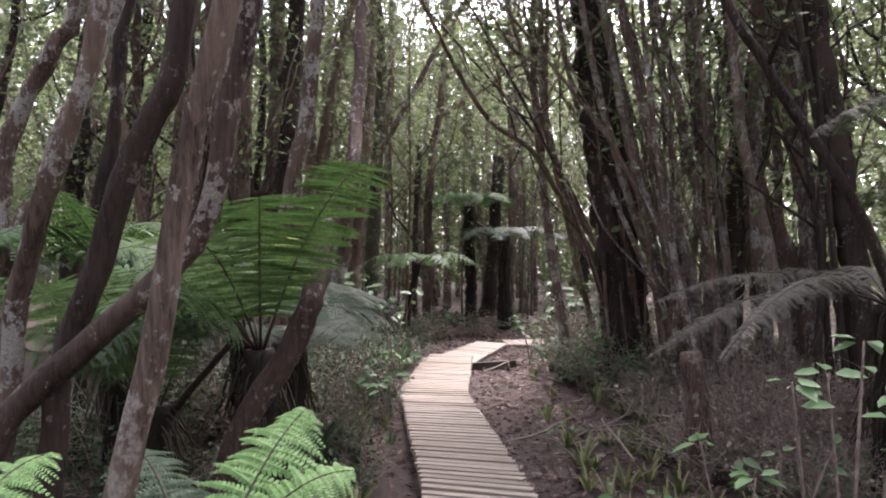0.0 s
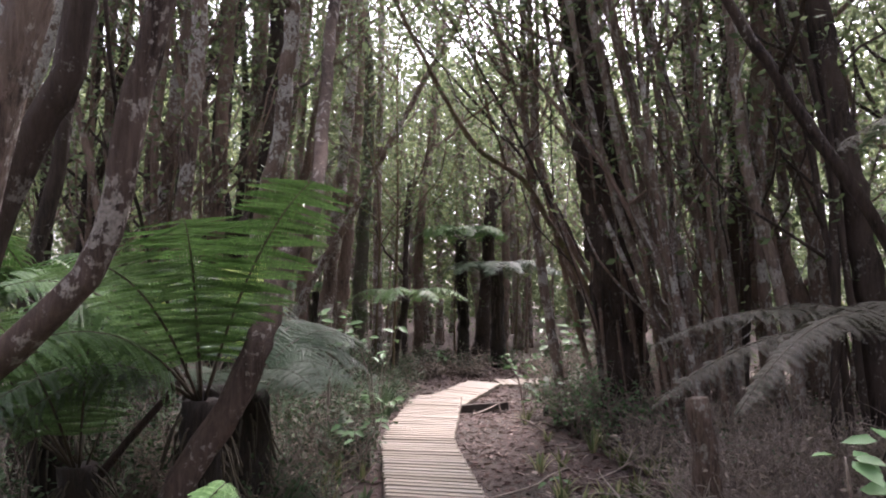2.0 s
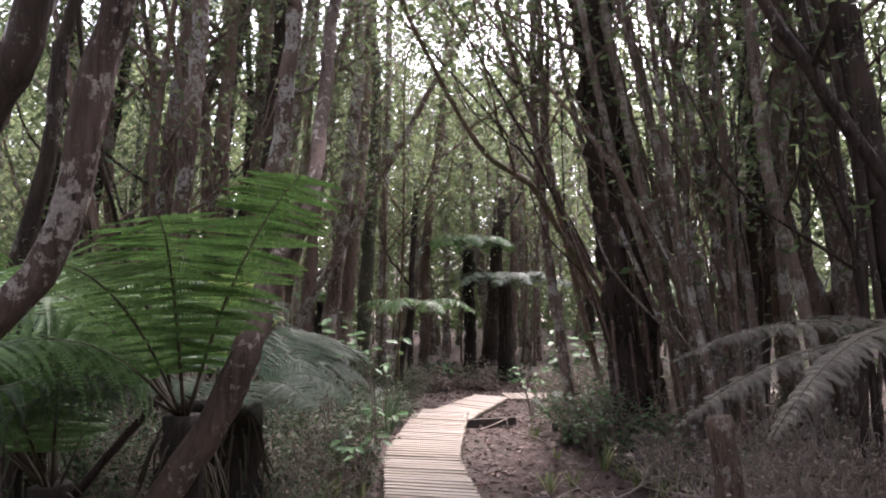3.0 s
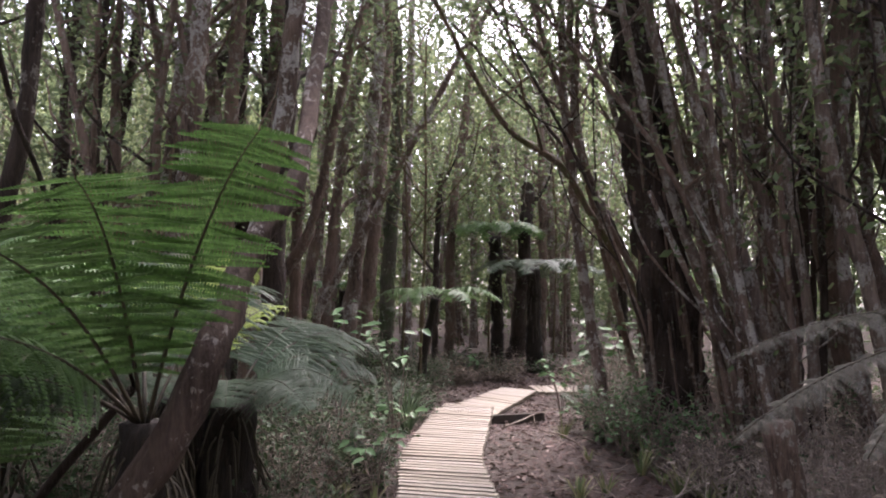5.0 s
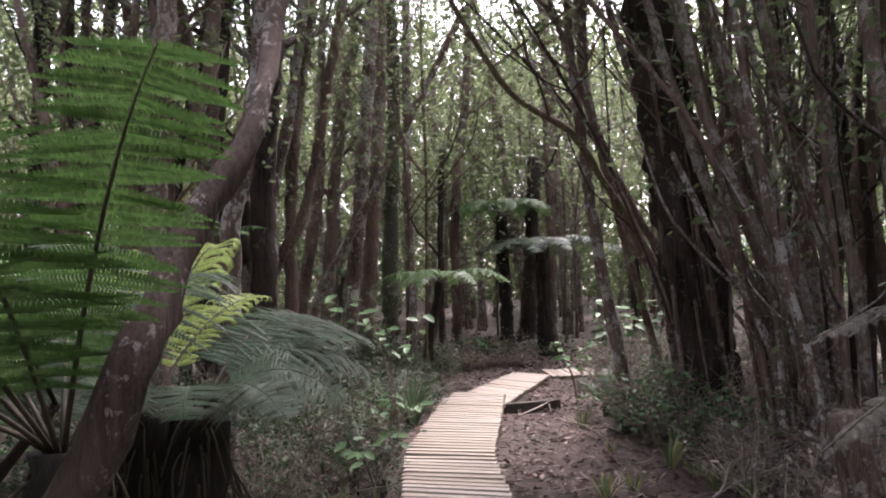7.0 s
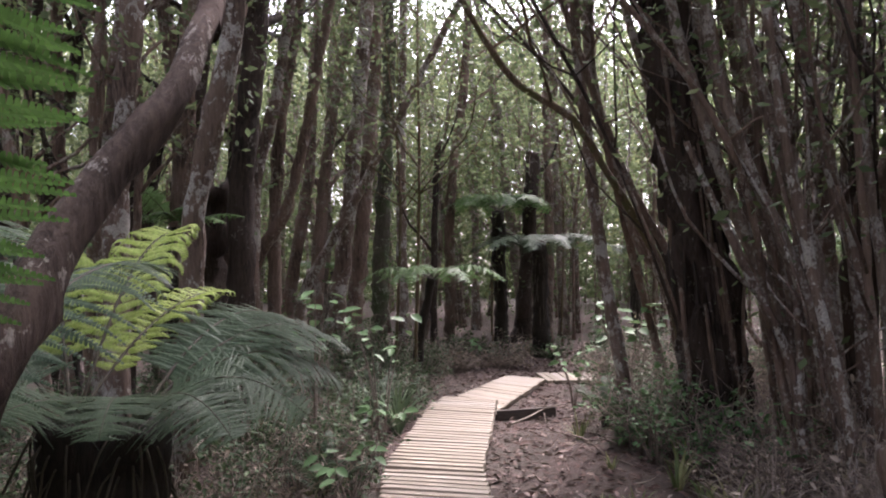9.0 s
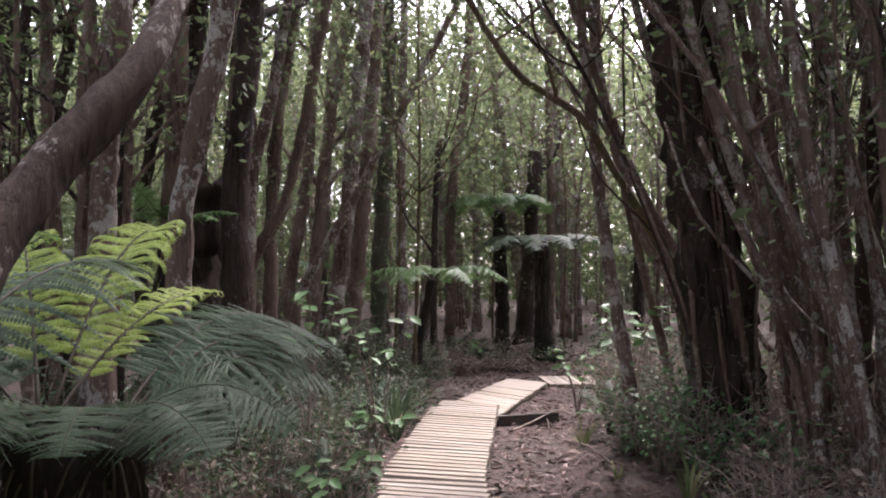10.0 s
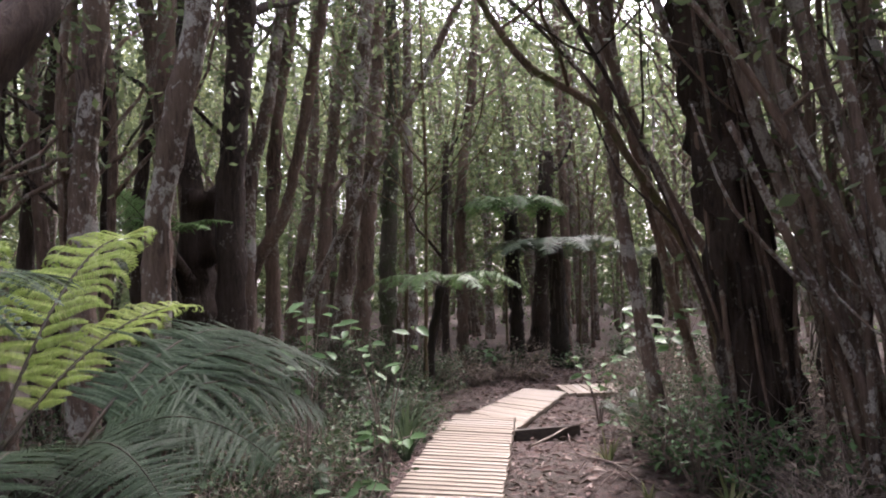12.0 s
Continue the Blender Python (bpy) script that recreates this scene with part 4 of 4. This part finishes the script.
# ---- broad-leaved plants and shrubs ----
def broadleaf(label, base, height, leaves, size, seed, mat=BROAD, stems=3, lean=(0, 0), spread=0.25, whorl=0.32):
    """A sapling with a few bare stems and large oval leaves, each a part."""
    rng = np.random.default_rng(seed)
    x, y = base
    z = float(rise(x, y)) - 0.03
    ob = thing("sapling", label, "sapling", "saplings", (x, y, z))
    per = max(1, leaves // stems)
    for k in range(stems):
        a = 2 * np.pi * k / stems + rng.uniform(-0.5, 0.5)
        tip = np.array([lean[0] + math.cos(a) * spread, lean[1] + math.sin(a) * spread, height * rng.uniform(0.75, 1.05)])
        line = spline([(0, 0, 0), tip * np.array([0.35, 0.35, 0.55]) + rng.normal(0, 0.02, 3), tip], 0.07)
        part("stem", quick_mesh("stem", *tube(line, np.linspace(0.009, 0.003, len(line)), 5), True), TWIG, ob)
        for i in range(per):
            o = line[-1 - int((len(line) * whorl) * (i / per) ** 1.4)]
            b = rng.uniform(0, 2 * np.pi)
            w = np.array([[math.cos(b), math.sin(b), rng.uniform(-0.35, 0.4)]])
            ln = size * rng.uniform(0.6, 1.15)
            nn = np.array([[rng.normal(0, 0.3), rng.normal(-0.2, 0.3), 1.0]])
            part("leaf", quick_mesh("leaf", *blades(o + w * 0.02, w, nn, ln, ln * 0.62, 0.2, 0.22)), mat, ob)
    return ob


def shrub(label, base, height, width, count, leaf, seed, mat=SHRUB, twigs=14, twig=TWIG, low=0.25):
    """A twiggy bush with many small leaves."""
    rng = np.random.default_rng(seed)
    x, y = base
    z = float(rise(x, y)) - 0.03
    ob = thing("shrub", label, "shrub", "shrubs", (x, y, z))
    ends, tubes = [], []
    for k in range(twigs):
        a, sp = rng.uniform(0, 2 * np.pi), width * math.sqrt(rng.random())
        tip = np.array([math.cos(a) * sp, math.sin(a) * sp, height * rng.uniform(0.55, 1.0) * (1 - 0.3 * sp / width)])
        line = spline([rng.normal(0, 0.03, 3) * np.array([1, 1, 0]), tip * np.array([0.3, 0.3, 0.5]) + rng.normal(0, 0.03, 3), tip], 0.09)
        tubes.append(tube(line, np.linspace(0.008, 0.002, len(line)), 4))
        keep = line[int(len(line) * low):]
        ends.append(keep)
        for j in range(3):
            o = keep[rng.integers(0, len(keep))]
            t2 = o + rng.normal(0, 0.14, 3) + np.array([0, 0, 0.06])
            l2 = spline([o, (o + t2) / 2 + rng.normal(0, 0.01, 3), t2], 0.08)
            tubes.append(tube(l2, np.linspace(0.004, 0.0012, len(l2)), 4))
            ends.append(l2)
    part("stem", quick_mesh("stem", *joined(tubes), True), twig, ob)
    if count:
        pts = np.vstack(ends)
        c = pts[rng.integers(0, len(pts), count)] + rng.normal(0, 0.035, (count, 3))
        c[:, 2] = np.maximum(c[:, 2], 0.04)
        w = rng.normal(0, 1, (count, 3)) * np.array([1, 1, 0.5])
        nn = rng.normal(0, 0.45, (count, 3)) + np.array([0, 0, 1])
        ln = leaf * rng.uniform(0.6, 1.3, count)
        part("foliage", quick_mesh("foliage", *blades(c, w, nn, ln, ln * 0.5)), mat, ob)
    return ob


def tuft(label, base, count, length, seed, mat=GRASS, width=0.012):
    """A tuft of bending strap leaves."""
    rng = np.random.default_rng(seed)
    x, y = base
    ob = thing("grass_tuft", label, "grass", "grass tufts", (x, y, float(rise(x, y)) - 0.02))
    vs = []
    for i in range(count):
        a = rng.uniform(0, 2 * np.pi)
        out = np.array([math.cos(a), math.sin(a), 0])
        side = np.array([-math.sin(a), math.cos(a), 0]) * width * rng.uniform(0.6, 1.3)
        ln = length * rng.uniform(0.5, 1.2)
        lean = rng.uniform(0.2, 0.8)
        t = np.linspace(0, 1, 5)[:, None]
        mid = out * (0.02 + ln * lean * t ** 1.4) + np.array([0, 0, 1]) * ln * (t - 0.55 * lean * t ** 2.4)
        taper = 1 - 0.9 * t ** 2
        vs.append((np.stack([mid - side * taper, mid + side * taper], 1).reshape(-1, 3), np.array([[2 * j, 2 * j + 1, 2 * j + 3, 2 * j + 2] for j in range(4)])))
    part("foliage", quick_mesh("foliage", *joined(vs)), mat, ob)
    return ob


pr = np.random.default_rng(51)
broadleaf("sapling with large pale green oval leaves", (1.22, 2.45), 1.27, 10, 0.085, 1, stems=2, spread=0.1, whorl=0.1)
broadleaf("sapling with large pale green oval leaves", (1.4, 2.65), 1.36, 8, 0.085, 2, stems=2, spread=0.12, whorl=0.12)
broadleaf("low sapling with pale green oval leaves", (1.08, 2.9), 0.98, 14, 0.09, 3, stems=2, spread=0.1, whorl=0.12)
broadleaf("low sapling with pale green oval leaves", (0.95, 3.6), 0.55, 4, 0.07, 4, stems=2, spread=0.12)
broadleaf("low sapling with pale green oval leaves", (1.5, 3.3), 0.85, 10, 0.08, 5, SHRUB, 3)
broadleaf("bushy sapling with pale drooping leaves above shrubs", (-1.05, 7.95), 1.42, 30, 0.15, 6, stems=4, spread=0.2)
broadleaf("bushy sapling with pale drooping leaves above shrubs", (-0.62, 8.45), 1.2, 28, 0.13, 7, stems=5, spread=0.25)
broadleaf("low sapling with pale green oval leaves", (-0.55, 6.9), 0.5, 16, 0.12, 8, stems=4, spread=0.18)
broadleaf("low sapling with pale green oval leaves", (-0.62, 8.2), 0.55, 18, 0.13, 9, stems=4, spread=0.2)
broadleaf("small seedling with pale leaves on litter", (1.2, 9.92), 0.22, 8, 0.1, 10, stems=2, spread=0.08)
broadleaf("small seedling with pale leaves on litter", (1.0, 6.35), 0.16, 6, 0.09, 11, stems=2, spread=0.06)
broadleaf("leafy sapling with broad green leaves beside thin tree", (1.62, 9.7), 1.15, 46, 0.14, 12, stems=6, spread=0.35)
broadleaf("leafy sapling with broad green leaves beside thin tree", (1.15, 10.5), 0.7, 26, 0.13, 13, stems=5, spread=0.25)
broadleaf("small seedling with pale leaves far on litter", (-0.1, 14.2), 0.4, 10, 0.16, 14, stems=3, spread=0.15)
for k, (x, y, h) in enumerate(((1.55, 8.35, 0.75), (1.8, 8.1, 0.95), (2.05, 8.3, 0.8), (1.72, 8.75, 1.0), (2.25, 7.9, 0.7), (1.5, 8.9, 0.7))):
    shrub("green shrub with pale oval leaves before dark trunk", (x, y), h, 0.34, 190, 0.065, 900 + k, BROAD, 14, low=0.3)
DIM, BROWN = "small-leaved dark green shrub on forest floor", "tangled brown twiggy shrub with few leaves"
for k in range(120):
    y = pr.uniform(4.6, 13.5)
    x = pr.uniform(-3.4, -0.75 if y < 9 else -0.65)
    if (x + 1.5) ** 2 + (y - 5.9) ** 2 < 0.25:
        continue
    h = pr.uniform(0.3, 0.75) if x > -1.2 else pr.uniform(0.4, 1.15)
    shrub(DIM, (x, y), h, pr.uniform(0.28, 0.5), 420, 0.05, 100 + k)
for k in range(90):
    y = pr.uniform(4.4, 12.0)
    x = (2.05 if y < 8.5 else 1.55) + 2.6 * pr.random() ** 1.3
    shrub(BROWN if k % 3 else DIM, (x, y), pr.uniform(0.35, 0.9), pr.uniform(0.3, 0.5), 110 if k % 3 else 300, 0.045, 200 + k, DRY if k % 3 else SHRUB, 24)
for k in range(18):
    shrub(DIM, (pr.uniform(-2.6, 4.5), pr.uniform(13.3, 17)), pr.uniform(0.3, 0.8), 0.45, 380, 0.07, 300 + k)
for k in range(8):
    shrub(DIM, (pr.uniform(1.5, 2.4), pr.uniform(8.9, 10.6)), pr.uniform(0.35, 0.8), 0.33, 330, 0.055, 340 + k)
for k in range(84):
    y = pr.uniform(3.0, 9.5)
    x = pr.uniform(0.95, 2.6) if k % 3 else pr.uniform(-1.6, -0.62)
    tuft("tuft of pale strap grass on litter", (x, y), 16, pr.uniform(0.16, 0.34), 400 + k)
for k, (x, y) in enumerate(((-0.62, 9.3), (-0.7, 9.75), (-0.9, 5.3))):
    tuft("dark green tuft of stiff upright blades", (x, y), 26, 0.6, 500 + k, SHRUB, 0.02)
for k in range(34):
    shrub(BROWN, (pr.uniform(2.0, 3.5), pr.uniform(5.0, 7.2)), pr.uniform(0.4, 0.9), 0.42, 130, 0.045, 600 + k, DRY, 22)
for k in range(16):
    shrub("bare tangle of thin pale dead twigs", (pr.uniform(1.75, 3.2), pr.uniform(5.0, 7.3)), pr.uniform(0.35, 0.8), 0.45, 50, 0.05, 620 + k, DRY, 26, TWIG_PALE)
for k in range(16):
    shrub(BROWN, (pr.uniform(-2.4, -0.8), pr.uniform(5.0, 8.0)), pr.uniform(0.3, 0.55), 0.38, 160, 0.045, 640 + k, DRY, 24)
for k in range(14):
    shrub(BROWN, (pr.uniform(-0.9, 1.2), pr.uniform(13.4, 15.5)), pr.uniform(0.25, 0.5), 0.45, 200, 0.06, 660 + k, DRY, 20)
for k in range(54):
    tuft("tuft of pale strap grass on litter", (pr.uniform(0.95, 2.3), pr.uniform(3.4, 7.6)), 13, pr.uniform(0.14, 0.3), 700 + k)
for k in range(34):
    tuft("small green grass tuft by the boardwalk edge", (pr.uniform(-1.1, -0.28) - 0.1 * (k % 4), pr.uniform(3.0, 7.0)), 14, pr.uniform(0.14, 0.3), 760 + k, (GRASS, SHRUB)[k % 2])
for k in range(12):
    shrub(DIM, (pr.uniform(-1.3, -0.5), pr.uniform(4.6, 7.2)), pr.uniform(0.2, 0.4), 0.22, 220, 0.045, 800 + k)


# ---- boardwalk ----
def plank_mesh(seed):
    """A sawn board one metre long and wide, to be scaled, with eased edges."""
    rng = np.random.default_rng(seed)
    bm = bmesh.new()
    bmesh.ops.create_cube(bm, size=1)
    for v in bm.verts:
        v.co.z -= 0.5
        v.co.x += rng.normal(0, 0.006)
    bmesh.ops.bevel(bm, geom=[e for e in bm.edges if all(v.co.z > -0.2 for v in e.verts)], offset=0.045, segments=1, affect="EDGES")
    me = bpy.data.meshes.new("plank")
    bm.to_mesh(me)
    bm.free()
    me.materials.append(PLANK)
    return me


PLANKS = [plank_mesh(i) for i in range(5)]


def beam(a, b, w, h, z, parent, name="bearer"):
    """A timber on edge from a to b, its top at z."""
    a, b = np.array(a, dtype=float), np.array(b, dtype=float)
    d = b - a
    ln = float(np.hypot(*d))
    bm = bmesh.new()
    bmesh.ops.create_cube(bm, size=1)
    bmesh.ops.scale(bm, vec=(ln, w, h), verts=bm.verts)
    bmesh.ops.bevel(bm, geom=list(bm.edges), offset=0.004, segments=1, affect="EDGES")
    me = bpy.data.meshes.new(name)
    bm.to_mesh(me)
    bm.free()
    ob = part(name, me, BEAM, parent)
    mid = (a + b) / 2
    ob.matrix_local = Matrix.Translation((mid[0], mid[1], z - h / 2)) @ Euler((0, 0, math.atan2(d[1], d[0]))).to_matrix().to_4x4()
    return ob


def deck(label, l0, r0, l1, r1, z, pitch=0.097, board=0.061, thick=0.045, seed=0, notch=0, inset=(0.13, 0.87)):
    """A length of boardwalk: cross boards with gaps on two bearers, its sides from l0 to l1 and r0 to r1."""
    rng = np.random.default_rng(seed)
    ob = thing("boardwalk", label, "boardwalk", "boardwalk sections")
    l0, r0, l1, r1 = (np.array(p, dtype=float) for p in (l0, r0, l1, r1))
    length = np.linalg.norm((l1 + r1) / 2 - (l0 + r0) / 2)
    n = max(2, int(round(length / pitch)))
    for i in range(n):
        t = (i + 0.5) / n
        a, b = l0 + (l1 - l0) * t, r0 + (r1 - r0) * t
        if i >= n - notch:
            a = a + unit(b - a) * 0.07
        d = b - a
        mid = (a + b) / 2 + unit(d) * rng.normal(0, 0.004)
        ang = math.atan2(d[1], d[0]) + rng.normal(0, 0.006)
        local = length / n
        p = part("plank", PLANKS[rng.integers(0, 5)], None, ob)
        m = Matrix.Translation((mid[0], mid[1], z + rng.normal(0, 0.002))) @ Euler((rng.normal(0, 0.012), rng.normal(0, 0.004), ang)).to_matrix().to_4x4()
        p.matrix_local = m @ Matrix.Diagonal((np.linalg.norm(d) + rng.normal(0, 0.005), local * board / pitch * rng.uniform(0.92, 1.1), thick, 1))
    for s in inset:
        beam(l0 + (r0 - l0) * s, l1 + (r1 - l1) * s, 0.05, 0.11, z - thick - 0.001, ob)
    return ob


PALE = "pale new timber boardwalk of narrow cross boards with gaps"
deck(PALE, (-0.1, -2.6), (0.6, -2.6), (-0.1, 4.72), (0.6, 4.52), 0.14, seed=1)
deck(PALE, (-0.1, 4.75), (0.6, 4.55), (-0.5, 7.76), (0.22, 7.62), 0.142, seed=2)
deck(PALE, (-0.5, 7.79), (0.22, 7.65), (-0.36, 10.66), (0.31, 10.4), 0.142, seed=3, notch=4)
deck("lower boardwalk length of weathered cross boards turning aside", (-0.28, 10.72), (0.3, 10.12), (0.44, 12.66), (0.96, 12.3), 0.065, 0.1, 0.09, seed=4, inset=(0.05, 0.955))
deck("far boardwalk length of grey boards behind low shrubs", (0.86, 12.95), (0.99, 12.24), (2.6, 13.0), (2.6, 12.25), 0.05, 0.1, 0.09, seed=5, inset=(0.05, 0.955))
deck("far boardwalk length of grey boards behind low shrubs", (2.63, 13.0), (2.63, 12.25), (6.0, 13.6), (6.1, 12.85), 0.05, 0.1, 0.09, seed=6, inset=(0.05, 0.955))
offcut = thing("timber_offcut", "dark wet timber lying on litter beside boardwalk", "timber")
beam((0.3, 9.98), (0.92, 10.16), 0.05, 0.12, 0.1, offcut, "board")


# ---- litter and fallen wood ----
def litter():
    rng = np.random.default_rng(31)
    n = 76000
    x, y = rng.uniform(-5, 6, n), rng.uniform(-4, 16, n)
    keep = rng.random(n) < np.where((x > 0.2) & (x < 2.2), 1.0, 0.5)
    x, y = x[keep], y[keep]
    n = len(x)
    c = np.stack([x, y, rise(x, y) + rng.uniform(0.006, 0.03, n)], -1)
    a = rng.uniform(0, 2 * np.pi, n)
    w = np.stack([np.cos(a), np.sin(a), rng.normal(0, 0.25, n)], -1)
    nn = rng.normal(0, 0.35, (n, 3)) + np.array([0, 0, 1])
    ln = rng.uniform(0.03, 0.1, n)
    me = quick_mesh("leaf_litter", *blades(c, w, nn, ln, ln * rng.uniform(0.2, 0.5, n)))
    tagged(part("leaf_litter", me, LITTER), "reddish brown fallen leaves and bark chips", "leaf litter", kind="stuff")
    tubes = []
    for i in range(420):
        x, y = rng.uniform(-3.0, 4.0), rng.uniform(2, 15)
        if -0.6 < x < 0.75 and y < 12.6:
            continue
        a, ln = rng.uniform(0, np.pi), rng.uniform(0.1, 0.5)
        d = np.array([math.cos(a), math.sin(a), rng.normal(0, 0.08)])
        o = np.array([x, y, float(rise(x, y)) + 0.015])
        line = spline([o - d * ln / 2, o + rng.normal(0, 0.02, 3), o + d * ln / 2], 0.1)
        tubes.append(tube(line, np.linspace(0.005, 0.002, len(line)), 4))
    tagged(part("fallen_twigs", quick_mesh("fallen_twigs", *joined(tubes), True), TWIG_PALE), "thin dry twigs strewn over the litter", "twigs", kind="stuff")


litter()


def fallen_branch(label, a, b, r, seed, mat=TWIG, forks=2):
    rng = np.random.default_rng(seed)
    a, b = np.array(a, dtype=float), np.array(b, dtype=float)
    ob = thing("fallen_branch", label, "branch", "fallen branches", a)
    d = b - a
    line = spline([(0, 0, 0), d * 0.4 + rng.normal(0, 0.03, 3), d * 0.75 + rng.normal(0, 0.03, 3), d], 0.08)
    part("stick", quick_mesh("stick", *tube(line, np.linspace(r, r * 0.4, len(line)), 6, 0.15, rng), True), mat, ob)
    for i in range(forks):
        o = line[rng.integers(len(line) // 3, len(line) - 1)]
        t = o + unit(d + rng.normal(0, 0.5, 3) * np.linalg.norm(d)) * rng.uniform(0.15, 0.4)
        t[2] = max(t[2], 0.01 - a[2])
        l2 = spline([o, (o + t) / 2 + rng.normal(0, 0.015, 3), t], 0.08)
        part("side_stick", quick_mesh("side_stick", *tube(l2, np.linspace(r * 0.5, r * 0.2, len(l2)), 5), True), mat, ob)
    return ob


ff = np.random.default_rng(61)
fallen_branch("thin pale branch lying over dark timber", (0.42, 9.6, 0.03), (0.98, 10.2, 0.1), 0.012, 1, TWIG_PALE, 2)
fallen_branch("crooked brown branch on leaf litter", (1.35, 6.6, 0.03), (2.1, 7.3, 0.2), 0.012, 2)
fallen_branch("thin pale branch on leaf litter", (0.5, 6.2, 0.02), (1.2, 7.0, 0.04), 0.009, 3, TWIG_PALE)
for k in range(26):
    x, y = (ff.uniform(0.9, 3.2), ff.uniform(4.5, 11)) if k % 3 else (ff.uniform(-2.6, -0.8), ff.uniform(5, 11))
    a = ff.uniform(0, 6.28)
    z = float(rise(x, y))
    fallen_branch("thin dry fallen branch on the litter", (x, y, z + 0.02), (x + math.cos(a) * 0.7, y + math.sin(a) * 0.7, z + ff.uniform(0.03, 0.3)), 0.01, 10 + k, TWIG_PALE if k % 4 == 0 else TWIG)
stump = thing("stump", "short brown mossy stump between fern and shrubs", "stump", "", (1.85, 5.45, 0.0))
grain = spline([(0, 0, -0.1), (0.0, 0, 0.4), (-0.05, 0.0, 0.86)], 0.08)
part("wood", quick_mesh("wood", *tube(grain, np.linspace(0.1, 0.075, len(grain)), 12, 0.25), True), BARK, stump)
